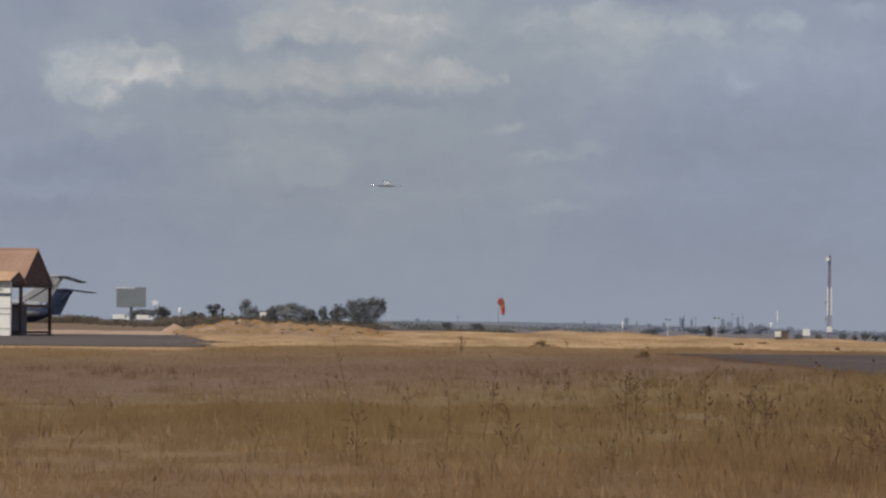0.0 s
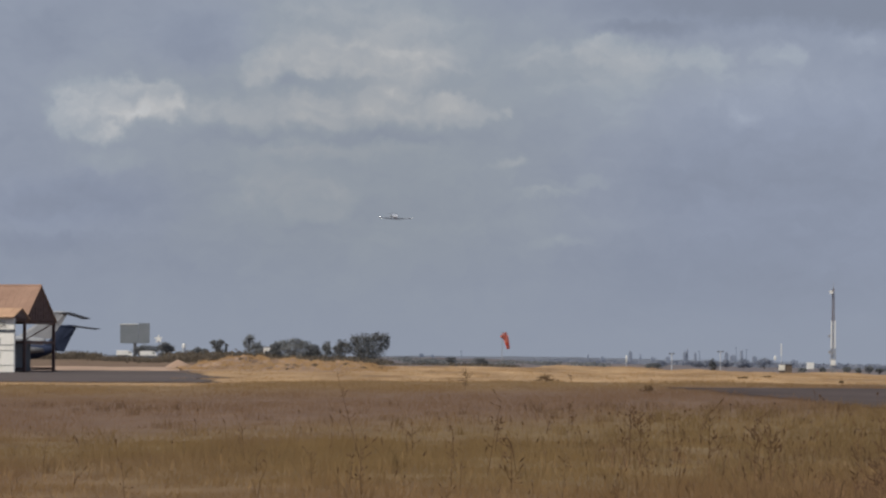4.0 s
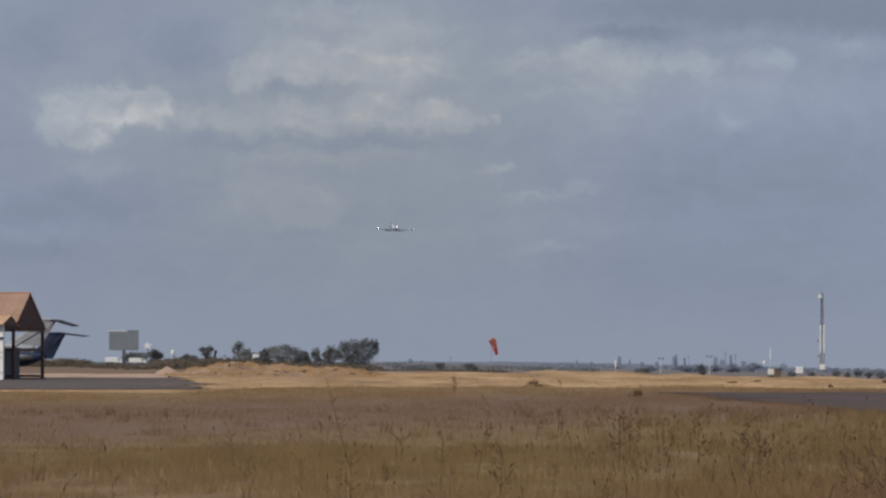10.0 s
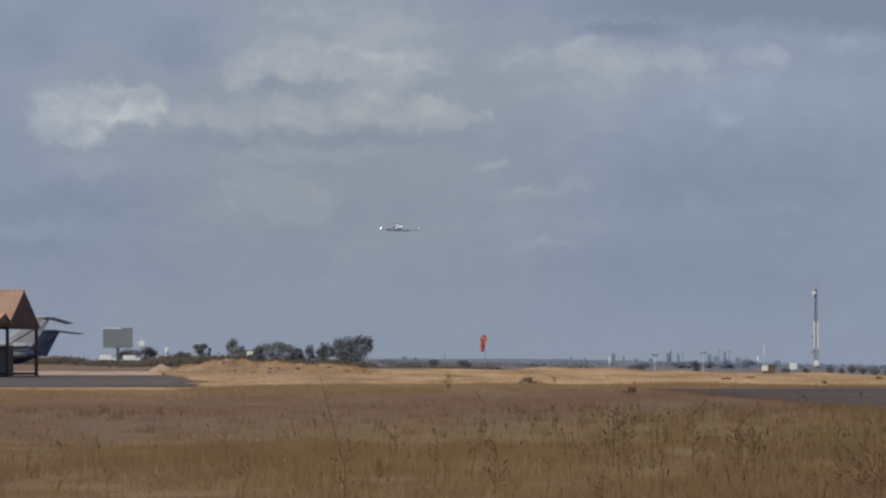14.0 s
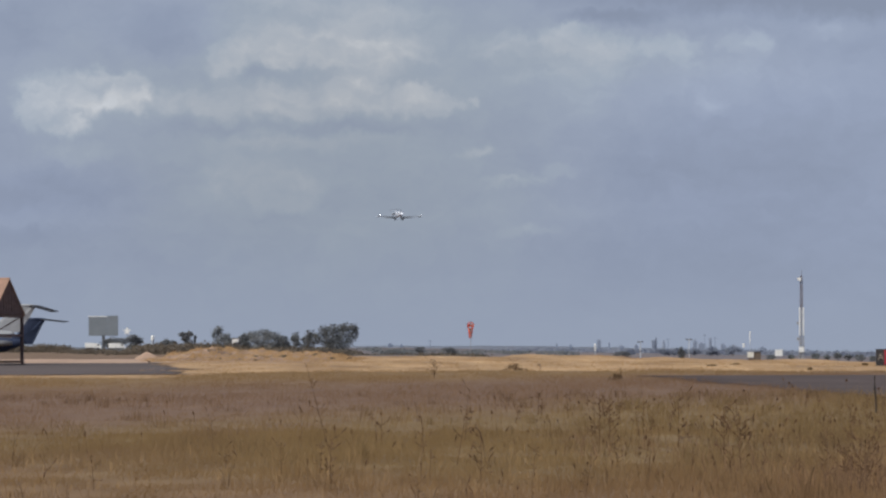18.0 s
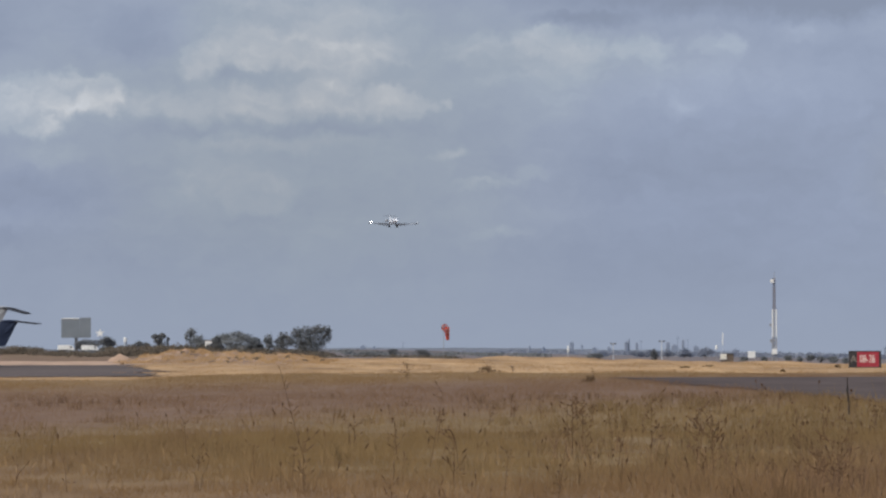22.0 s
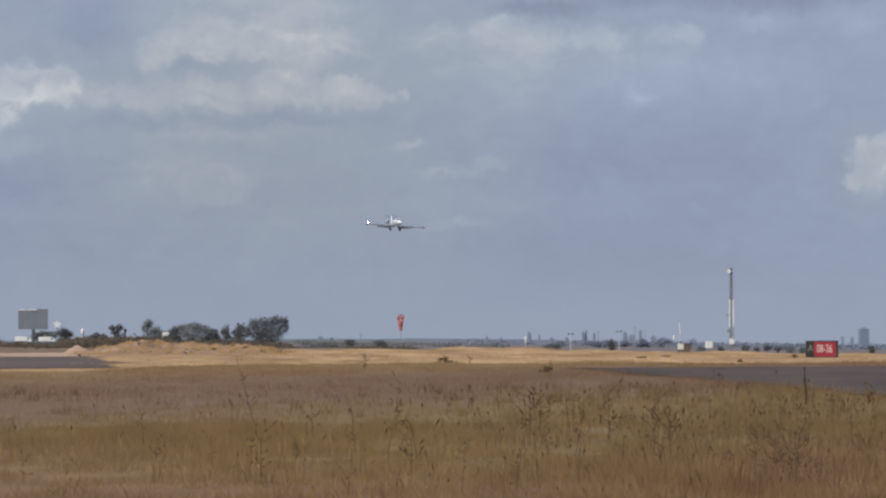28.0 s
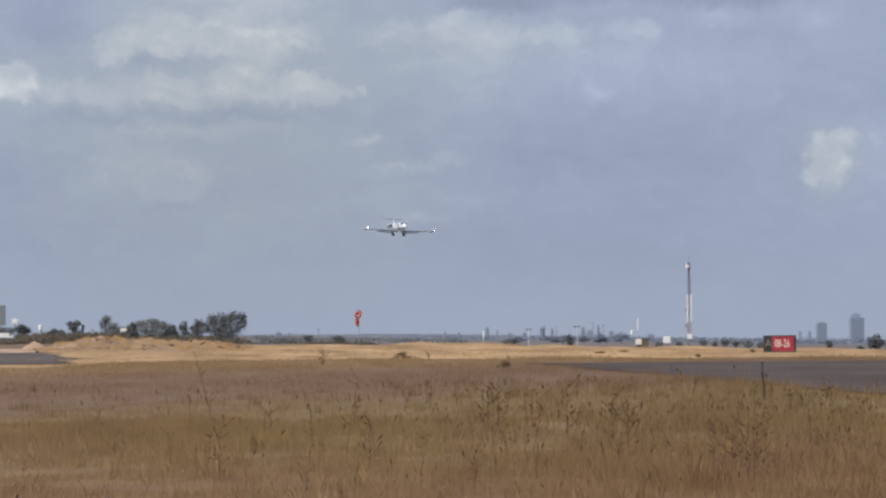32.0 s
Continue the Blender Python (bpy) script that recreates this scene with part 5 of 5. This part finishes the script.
# ---- mast, poles and boxes across the field ----
def build_mast():
    x, d = 68.3, 830
    z = rise(x, d)
    t = thing("lattice_mast", Matrix.Translation((x, d, z)), "tall grey lattice mast with white antenna panels and a dish", "mast")
    top = 14.75 - z
    def section(z0, z1, w0, w1, mat, name, label, bays, r):
        bm = bmesh.new()
        legs = [(-0.5, -0.3), (0.5, -0.3), (0.0, 0.55)]
        for lx, ly in legs:
            rod(bm, (lx * w0, ly * w0, z0), (lx * w1, ly * w1, z1), r, r, 6)
        for k in range(bays):
            a, b = z0 + (z1 - z0) * k / bays, z0 + (z1 - z0) * (k + 1) / bays
            wa, wb = w0 + (w1 - w0) * k / bays, w0 + (w1 - w0) * (k + 1) / bays
            for i in range(3):
                p, q = legs[i], legs[(i + 1) % 3]
                rod(bm, (p[0] * wa, p[1] * wa, a), (q[0] * wb, q[1] * wb, b), r * 0.55, r * 0.55, 5)
                rod(bm, (p[0] * wb, p[1] * wb, b), (q[0] * wb, q[1] * wb, b), r * 0.55, r * 0.55, 5)
        return part(name, bm, mat, t, label)
    section(-0.2, 4.6, 0.85, 0.8, M_galv, "lower_section", "grey lower lattice", 6, 0.09)
    section(4.6, 9.6, 0.72, 0.6, M_galv, "middle_section", "grey lattice section", 6, 0.07)
    section(9.6, top - 0.8, 0.5, 0.34, M_redpaint, "upper_section", "weathered grey upper lattice", 8, 0.06)
    for k, s in ((0, -1), (1, 1)):
        bm = bmesh.new()
        box(bm, 0.33 * s - 0.11, 0.33 * s + 0.11, -0.42, -0.32, 4.9, 10.0, 0.02)
        part("antenna_panel", bm, M_white, t, "long white antenna panel")
    bm = bmesh.new()
    rod(bm, (0.05, 0, top - 0.9), (0.05, 0, top + 0.3), 0.05, 0.03, 6)
    part("spire", bm, M_galv, t)
    bm = bmesh.new()
    rod(bm, (-0.42, -0.55, top - 1.4), (-0.42, -0.2, top - 1.4), 0.36, 0.22, 16)
    part("dish", bm, M_white, t, "round white dish")
    bm = bmesh.new()
    rod(bm, (-0.42, -0.2, top - 1.4), (0, 0, top - 1.4), 0.05, 0.05, 6)
    part("dish_arm", bm, M_galv, t)
    for zz in (4.3, 7.2):
        bm = bmesh.new()
        box(bm, -0.85, -0.5, -0.25, 0.0, zz - 0.35, zz + 0.2, 0.02)
        part("side_antenna", bm, M_galv, t)
        bm = bmesh.new()
        rod(bm, (-0.5, -0.12, zz), (0, 0, zz), 0.04, 0.04, 6)
        part("bracket", bm, M_galv, t)
    bm = bmesh.new()
    box(bm, -0.45, 0.45, -0.6, -0.35, 1.75, 2.75, 0.03)
    part("equipment_box", bm, M_white, t, "white equipment box")
    bm = bmesh.new()
    box(bm, -0.7, 0.7, -0.6, 0.7, -0.3, 0.25, 0.04)
    part("footing", bm, M_apron, t)


build_mast()


def pole_lamp(u, d, height, label, arm):
    p = at(u, d)
    z = rise(p.x, p.y)
    t = thing("light_pole", Matrix.Translation((p.x, p.y, z)), label, "light pole", "light poles across the field")
    bm = bmesh.new()
    rod(bm, (0, 0, -0.2), (0, 0, height), 0.08, 0.065, 8)
    part("pole", bm, M_palepole, t)
    bm = bmesh.new()
    rod(bm, (-arm, 0, height), (arm, 0, height), 0.06, 0.06, 6)
    part("cross_arm", bm, M_galv, t)
    for s in (-1, 1):
        bm = bmesh.new()
        box(bm, arm * s - 0.16, arm * s + 0.16, -0.16, 0.16, height - 0.1, height + 0.11, 0.03)
        part("lamp_head", bm, M_steel, t)


pole_lamp(373, 700, 2.9, "grey light pole with a double head", 0.30)
pole_lamp(459, 700, 3.4, "grey light pole with a double head", 0.34)


def build_boxes():
    p = at(618, 780)
    z = rise(p.x, p.y)
    t = thing("white_board", Matrix.Translation((p.x, p.y, z)), "plain white board on two short legs in the straw", "board")
    bm = bmesh.new()
    box(bm, -0.64, 0.64, -0.06, 0.06, 1.1, 2.22, 0.02)
    part("panel", bm, M_white, t)
    for x in (-0.5, 0.5):
        bm = bmesh.new()
        rod(bm, (x, 0.1, -0.2), (x, 0.1, 2.0), 0.05, 0.05, 8)
        part("leg", bm, M_galv, t)
    p = at(576, 770)
    z = rise(p.x, p.y)
    t = thing("equipment_shed", Matrix.Translation((p.x, p.y, z)), "low brown timber shed at the end of the field", "shed")
    bm = bmesh.new()
    box(bm, -0.9, 0.9, -0.7, 0.7, -0.1, 1.75, 0.02)
    part("wall", bm, M_brown, t)
    bm = bmesh.new()
    box(bm, -1.0, 1.0, -0.8, 0.8, 1.75, 1.85, 0.02)
    part("roof", bm, M_steel, t)
    p = at(568, 755)
    z = rise(p.x, p.y)
    t = thing("cream_cabinet", Matrix.Translation((p.x, p.y, z)), "cream equipment cabinet in front of the brown shed", "cabinet")
    bm = bmesh.new()
    box(bm, -0.5, 0.5, -0.3, 0.3, 0.75, 1.7, 0.04)
    part("body", bm, M_cream, t)
    bm = bmesh.new()
    box(bm, -0.44, 0.44, -0.33, -0.3, 0.83, 1.62, 0.01)
    part("door", bm, M_cream, t)
    bm = bmesh.new()
    box(bm, -0.4, 0.4, -0.25, 0.25, -0.1, 0.75)
    part("base", bm, M_apron, t)
    for u, d, h, w, r, tall, mat, label in ((567, 900, 5.8, 0.045, 0.10, 2.4, M_palepole, "slender white antenna pole"), (556, 850, 3.3, 0.04, 0.22, 0.75, M_galv, "white box aerial on a thin grey post"),
                                           (293, 700, 2.5, 0.05, 0.13, 1.2, M_palepole, "white cylinder aerial on a short post"), (-490, 1300, 4.4, 0.55, 0.5, 1.3, M_shaft, "pale shaft with a round white top behind the scrub")):
        p = at(u, d)
        z = rise(p.x, p.y)
        t = thing("antenna_pole", Matrix.Translation((p.x, p.y, z)), label, "antenna", "antenna poles")
        bm = bmesh.new()
        rod(bm, (0, 0, -0.2), (0, 0, h - 0.3), w, w * 0.8, 10)
        part("pole", bm, mat, t)
        bm = bmesh.new()
        loft(bm, [[(q * r * math.cos(math.pi * i / 6), q * r * math.sin(math.pi * i / 6), h - tall + tall * f) for i in range(12)] for q, f in ((0.6, 0.0), (1.0, 0.08), (1.0, 0.85), (0.7, 0.97), (0.2, 1.0))])
        part("radome", bm, M_white, t)
        bm = bmesh.new()
        box(bm, -0.25 - w, 0.25 + w, -0.25 - w, 0.25 + w, -0.2, 0.1)
        part("footing", bm, M_apron, t)
    p = at(-500, 400)
    verts, faces = [], []
    n, m = 28, 9
    for j in range(m + 1):
        r = j / m
        for i in range(n):
            a = 2 * math.pi * i / n
            rr = r * (1.25 + 0.25 * noise.noise(Vector((math.cos(a) * 1.5, math.sin(a) * 1.5, 4))))
            x, y = p.x + rr * math.cos(a), p.y + rr * 1.3 * math.sin(a)
            h = 0.72 * (1 - r) ** 0.9 + 0.05 * noise.noise(Vector((x * 3, y * 3, 2))) * (1 - r)
            verts.append((x, y, rise(x, y) + h - 0.03))
    for j in range(m):
        for i in range(n):
            faces.append((j * n + i, j * n + (i + 1) % n, (j + 1) * n + (i + 1) % n, (j + 1) * n + i))
    tagged(link_mesh("sand_heap", verts, faces, M_sand, smooth=True), "small heap of pale sandy soil beside the apron", "heap")


build_boxes()


# ---- runway sign ----
def letters(text, size, material, parent, label, place):
    cu = bpy.data.curves.new("lettering", "FONT")
    cu.body, cu.size, cu.extrude = text, size, 0.006
    cu.align_x, cu.align_y = "CENTER", "CENTER"
    tmp = bpy.data.objects.new("lettering", cu)
    scene.collection.objects.link(tmp)
    bpy.context.view_layer.update()
    me = bpy.data.meshes.new_from_object(tmp.evaluated_get(bpy.context.evaluated_depsgraph_get()))
    bpy.data.objects.remove(tmp)
    me.materials.append(material)
    me.transform(place)
    ob = new("lettering", me)
    ob.parent = parent
    ob["label"] = label
    return ob


def build_sign():
    xm, d = 29.16, 285
    z = rise(xm, d)
    t = thing("runway_sign", Matrix.Translation((xm, d, z)), "red runway sign reading 08-26 with a black A panel", "sign")
    b, h = 0.20 - z, 1.17 - z
    for x0, x1, mat, name in ((-1.02, -0.505, M_signblack, "letter_panel"), (-0.5, 0.885, M_signred, "number_panel"), (0.89, 1.02, M_signblack, "end_panel")):
        bm = bmesh.new()
        box(bm, x0, x1, -0.12, 0.12, b, h, 0.012)
        part(name, bm, mat, t)
    for zz in (b - 0.02, h + 0.01):
        bm = bmesh.new()
        box(bm, -1.04, 1.04, -0.13, 0.13, zz - 0.03, zz + 0.03, 0.01)
        part("edge_rail", bm, M_signblack, t)
    for x in (-0.7, 0.0, 0.7):
        bm = bmesh.new()
        rod(bm, (x, 0, -0.15), (x, 0, b), 0.05, 0.05, 8)
        part("leg", bm, M_galv, t)
    letters("08-26", 0.70, M_signtext, t, "white numbers 08-26", pose(0.15, -0.128, (b + h) / 2, 90, 0, 0) @ Matrix.Diagonal((0.61, 1, 1, 1)))
    letters("A", 0.62, M_signgrey, t, "grey letter A", pose(-0.73, -0.128, (b + h) / 2, 90, 0, 0))


build_sign()


def build_stake():
    x, d = 9.85, 100
    z = rise(x, d)
    t = thing("stake", Matrix.Translation((x, d, z)) @ pose(0, 0, 0, 0, -0.6, 0), "thin dark wooden stake in the grass beside the taxiway", "stake")
    bm = bmesh.new()
    tube(bm, [Vector(q) for q in ((0.03, 0, -0.1), (0.02, 0, 0.3), (-0.005, 0, 0.55), (0.0, 0, 0.84))], [0.024, 0.022, 0.026, 0.018], 7)
    part("post", bm, M_stake, t)
    bm = bmesh.new()
    rod(bm, (-0.012, 0, 0.52), (0.0, 0, 0.60), 0.025, 0.025, 8)
    part("tie", bm, M_dark, t)


build_stake()


# ---- dead weeds that stand above the grass ----
def weed(name, u, d, height, spread, label, seed, branches=7, heads=True, thick=1.0, lean=0.0):
    rng = np.random.default_rng(seed)
    p = at(u, d)
    t = thing(name, Matrix.Translation((p.x, p.y, rise(p.x, p.y) - 0.02)), label, "weed", "dead weeds in the meadow")
    w = 0.0060 * thick * (d / 55)
    bm = bmesh.new()
    pts = [Vector((lean * k / 4 + rng.uniform(-0.02, 0.02) * spread, rng.uniform(-0.02, 0.02), height * k / 4)) for k in range(5)]
    tube(bm, pts, [w * (1.2 - 0.2 * k) for k in range(5)])
    part("stem", bm, M_weed, t)
    for i in range(int(branches * 1.6)):
        f = rng.uniform(0.25, 0.99)
        k = min(3, int(f * 4))
        root = pts[k].lerp(pts[k + 1], f * 4 - k)
        a = rng.uniform(0, 2 * math.pi)
        out = Vector((math.cos(a), math.sin(a) * 0.5, rng.uniform(-0.1, 1.15))) * spread * rng.uniform(0.15, 0.8)
        bm = bmesh.new()
        tip = root + out
        mid = root + out * 0.5 + Vector((0, 0, -0.08 * spread))
        knot = mid.lerp(tip, 0.35)
        tube(bm, [root, mid, knot, mid.lerp(tip, 0.7), tip], [w * 0.7, w * 0.5, w * 0.45, w * (1.9 if heads else 0.4), w * 0.3])
        part("branch", bm, M_weed, t)
    return t


def build_weeds():
    rng = np.random.default_rng(23)
    weed("dead_weed", 300, 64, 0.95, 0.30, "dark branching dead weed above the grass", 1, 12)
    weed("dead_weed", 318, 66, 0.85, 0.24, "dark branching dead weed above the grass", 2, 9)
    weed("dead_weed", -173, 62, 1.38, 0.16, "tall bent dry stalk with a feathery tip", 3, 6, True, 0.75, -0.36)
    weed("dead_weed", 47, 60, 1.02, 0.20, "slender leaning dead weed", 4, 6, True, 0.8, 0.18)
    weed("dead_shrub", 336, 180, 0.50, 0.16, "brown dead twig leaning at the taxiway's end", 13, 4, False, 0.8, 0.06)
    weed("dead_shrub", 8, 186, 0.74, 0.52, "thin grey-brown dead shrub at the edge of the tall grass", 14, 34, False, 0.42)
    weed("dead_shrub", 195, 232, 0.36, 0.24, "small spiky dead shrub on the straw", 16, 10, False, 0.45)
    weed("dead_shrub", 152, 232, 0.34, 0.5, "low twiggy dead shrub on the straw", 15, 16, False, 0.5)
    p = at(93, 58)
    t = thing("bent_leaf", Matrix.Translation((p.x, p.y, rise(p.x, p.y))), "dark bent dead leaf hooked over above the grass", "weed", "dead weeds in the meadow")
    bm = bmesh.new()
    tube(bm, [Vector(q) for q in ((0.05, 0, -0.02), (0.01, 0, 0.30), (-0.03, 0, 0.46), (-0.07, 0, 0.525), (-0.17, 0.02, 0.53))], [0.003, 0.006, 0.013, 0.011, 0.004], 6)
    part("stem", bm, M_weed, t)
    weed("dead_weed", -176, 50, 0.62, 0.28, "dead weed with drooping branches", 5, 9)
    weed("dead_weed", 90, 52, 0.62, 0.30, "dead weed with drooping branches", 6, 9)
    weed("dead_weed", 548, 55, 0.75, 0.34, "dark bushy dead weed", 7, 14)
    weed("dead_weed", 520, 58, 0.80, 0.30, "dark bushy dead weed", 8, 12)
    weed("dead_weed", 440, 62, 0.85, 0.28, "dark bushy dead weed", 9, 10)
    weed("shrubby_weed", 770, 48, 0.60, 0.42, "dense dark dead shrub in the near grass", 10, 34, True, 0.75)
    weed("shrubby_weed", 735, 49, 0.50, 0.36, "dense dark dead shrub in the near grass", 11, 22, True, 0.7)
    for k in range(84):
        u, d = 1000 - 1780 * rng.random() ** 1.4, rng.uniform(44, 105)
        if on_taxiway(u * d / F, d, -0.5) or (u < 150 and d > 74):
            continue
        weed("dead_weed", u, d, rng.uniform(0.25, 0.6), rng.uniform(0.10, 0.24), "thin dark dead weed in the meadow", 100 + k, int(rng.integers(3, 8)), True, rng.uniform(0.6, 0.9), rng.uniform(-0.08, 0.08))
    # seed heads and dead leaves past counting, thicker towards the taxiway side
    n = 3000
    x, y = lattice(rng, n, 38, 120, 0.14)
    side = np.clip(0.22 + 0.9 * x / y / 0.12, 0.08, 1.0) * np.clip(1.5 - y / 80, 0.15, 1.0)
    keep = (rng.random(n) < side) & np.array([not on_taxiway(p, q) for p, q in zip(x, y)])
    x, y = x[keep], y[keep]
    verts, faces = [], []
    for p, q in zip(x, y):
        z = rise(p, q)
        h = 0.08 + rng.gamma(2.0, 0.07)
        w = 0.0044 * (q / 50) * rng.uniform(0.7, 1.5)
        lean = rng.normal(0, 0.05)
        tilt = rng.normal(0, 0.32)
        ln = rng.uniform(0.05, 0.13)
        dx, dz = math.sin(tilt) * ln, math.cos(tilt) * ln
        fat = w * rng.uniform(1.2, 2.6)
        nx, nz = math.cos(tilt) * fat, -math.sin(tilt) * fat
        tx, tz = p + lean, z + h
        i = len(verts)
        verts += [(p - w * 0.3, q, z - 0.01), (p + w * 0.3, q, z - 0.01), (tx + w * 0.25, q, tz), (tx - w * 0.25, q, tz),
                  (tx, q, tz - 0.005), (tx + dx * 0.5 + nx, q - 0.01, tz + dz * 0.5 + nz), (tx + dx, q, tz + dz), (tx + dx * 0.5 - nx, q - 0.01, tz + dz * 0.5 - nz)]
        faces += [(i, i + 1, i + 2, i + 3), (i + 4, i + 5, i + 6, i + 7)]
    tagged(link_mesh("seed_stalks", verts, faces, M_weed), "dark seed heads and dead leaves standing in the dry meadow", "stalks", kind="stuff")


build_weeds()


# ---- the far town ----
def building(u, d, width, z1, label, storeys, crown=0, mat=None, depth=14.0):
    p = at(u, d)
    z = rise(p.x, p.y)
    h = z1 - z
    t = thing("tower_block", Matrix.Translation((p.x, p.y, z)), label, "building", "far town")
    bm = bmesh.new()
    w = width / 2
    box(bm, -w, w, 0, depth, -1, h, 0.1)
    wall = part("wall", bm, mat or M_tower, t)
    for k in range(storeys):
        bm = bmesh.new()
        zz = h * (k + 0.45) / storeys
        box(bm, -w * 0.92, w * 0.92, -0.12, 0.0, zz, zz + h / storeys * 0.45)
        part("window_band", bm, M_towerglass, wall)
    bm = bmesh.new()
    box(bm, -w * 0.5, w * 0.4, depth * 0.3, depth * 0.7, h, h + 1.2 + crown)
    part("roof_block", bm, mat or M_tower, t)
    return t


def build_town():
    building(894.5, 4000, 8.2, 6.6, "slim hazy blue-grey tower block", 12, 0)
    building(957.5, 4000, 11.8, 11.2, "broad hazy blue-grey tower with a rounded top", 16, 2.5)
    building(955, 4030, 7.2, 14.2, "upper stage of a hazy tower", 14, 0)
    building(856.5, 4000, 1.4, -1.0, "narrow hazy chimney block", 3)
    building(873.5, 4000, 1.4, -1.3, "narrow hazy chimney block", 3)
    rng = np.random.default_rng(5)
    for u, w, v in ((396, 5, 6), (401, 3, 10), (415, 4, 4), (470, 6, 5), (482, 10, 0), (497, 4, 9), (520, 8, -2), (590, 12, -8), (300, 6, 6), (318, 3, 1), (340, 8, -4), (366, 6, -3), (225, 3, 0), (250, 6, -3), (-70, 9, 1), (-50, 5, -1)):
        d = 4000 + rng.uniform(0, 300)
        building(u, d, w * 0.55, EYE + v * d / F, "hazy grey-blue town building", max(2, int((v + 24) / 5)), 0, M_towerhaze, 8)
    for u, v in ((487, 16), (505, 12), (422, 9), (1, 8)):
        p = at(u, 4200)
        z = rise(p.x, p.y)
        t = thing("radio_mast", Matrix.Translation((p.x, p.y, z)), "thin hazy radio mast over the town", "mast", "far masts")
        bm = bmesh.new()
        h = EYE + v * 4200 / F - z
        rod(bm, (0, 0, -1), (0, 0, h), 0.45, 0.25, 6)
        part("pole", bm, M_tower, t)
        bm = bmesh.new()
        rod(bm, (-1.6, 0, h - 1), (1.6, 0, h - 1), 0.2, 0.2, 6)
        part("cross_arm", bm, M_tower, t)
    # low ridge on the horizon
    verts, faces = [], []
    n = 120
    for i in range(n + 1):
        u = -1100 + 2300 * i / n
        d = 4400
        x = u * d / F
        hgt = (3.3 + 1.2 * noise.noise(Vector((u * 0.01, 0, 8))) + 1.0 * noise.noise(Vector((u * 0.06, 0, 3)))) * (0.35 + 0.65 * smooth01(u, -100, 200)) * (1 - 0.9 * smooth01(u, 420, 640)) + 0.4
        verts += [(x, d - 150, rise(x, d - 150)), (x, d, rise(x, d) + hgt), (x, d + 300, rise(x, d + 300) + hgt * 0.5)]
    for i in range(n):
        for k in range(2):
            a = i * 3 + k
            faces.append((a, a + 3, a + 4, a + 1))
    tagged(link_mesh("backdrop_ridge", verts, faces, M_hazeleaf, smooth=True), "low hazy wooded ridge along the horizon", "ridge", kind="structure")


build_town()


# ---- what moves ----
def motions():
    flight = [  # seconds, metres to the side, ahead, height, bank
        (0, -29.51, 1862.4, 56.95, 0.0), (1, -28.87, 1829.2, 56.47, 1.5), (2, -27.46, 1796.0, 55.64, 3.0), (2.5, -27.29, 1779.4, 55.42, 2.5), (4.5, -24.91, 1712.9, 53.14, 0.5),
        (5, -24.58, 1696.3, 52.20, 0.0), (6, -23.26, 1663.1, 50.45, 0.0), (7, -22.18, 1629.9, 49.66, 0.0), (8, -20.99, 1596.7, 48.44, 0.0), (9, -19.28, 1563.5, 46.72, 0.5),
        (10, -18.61, 1530.2, 46.02, 1.0), (11.5, -16.24, 1480.4, 43.72, 1.0), (13, -14.43, 1430.6, 42.36, 1.0), (14, -13.84, 1397.4, 41.25, 1.0), (17, -9.82, 1297.7, 38.11, -1.0),
        (18, -8.43, 1264.5, 37.55, -0.3), (19, -6.52, 1231.3, 36.15, 0.3), (20, -5.28, 1198.1, 35.42, 1.0), (21, -3.67, 1164.9, 34.12, 0.8), (22, -2.19, 1131.6, 32.55, 0.5),
        (23, -0.06, 1098.4, 30.69, 1.0), (24, 1.16, 1065.2, 29.63, 1.5), (26.5, 5.08, 982.2, 26.81, 1.0), (27, 5.90, 965.6, 26.33, 0.5), (28, 7.49, 932.4, 24.68, 3.0),
        (29, 9.12, 899.1, 23.59, 2.5), (30, 11.01, 865.9, 22.29, 1.0), (31, 12.78, 832.7, 21.13, -3.5), (32, 14.47, 799.5, 19.75, 2.0),
    ]
    walk(PLANE, [(t, pose(x, y, z, -3.0, bank, 0.0) @ pose(0, 0, 0, 0, 0, 9.0)) for t, x, y, z, bank in flight])
    for leg, hinge, axis, side in GEAR:
        # folded at first, swung down before the last stretch
        walk(leg, [(t, Matrix.Translation(hinge) @ Matrix.Rotation(radians(a * side), 4, axis) @ Matrix.Translation(-hinge)) for t, a in ((0, 84), (14.6, 84), (15.6, 42), (16.6, 0), (32, 0))])
    wind = [  # seconds, heading, droop at the mouth and at the tail
        (0, 28, 46, 84), (1, 25, 58, 74), (2, 70, 72, 85), (2.5, 60, 68, 84), (4.5, 22, 46, 74), (5, 24, 46, 82), (6, 40, 58, 74), (7, 38, 58, 72),
        (8, 18, 48, 64), (9, 10, 40, 54), (10, 42, 54, 70), (11, 68, 60, 78), (12, 55, 58, 74), (13, 88, 62, 80), (14, 112, 20, 86), (14.5, 112, 18, 86),
        (16.5, 76, 15, 84), (17, 62, 16, 82), (18, 92, 12, 86), (19, 158, 30, 46), (20, 112, 15, 84), (21, 64, 16, 82), (22, 60, 16, 80), (23, 132, 18, 76),
        (24, 130, 18, 78), (24.5, 134, 18, 74), (26, 90, 15, 80), (27, 60, 16, 80), (28, 92, 12, 86), (29, 80, 12, 84), (30, 62, 16, 80), (31, 104, 14, 84), (32, 104, 12, 86)]
    tracks = [[] for _ in SOCK_PARTS]
    for t, heading, d0, d1 in wind:
        for track, m in zip(tracks, sock_poses(heading, d0, d1)):
            track.append((t, m))
    for ob, track in zip(SOCK_PARTS, tracks):
        walk(ob, track)


motions()
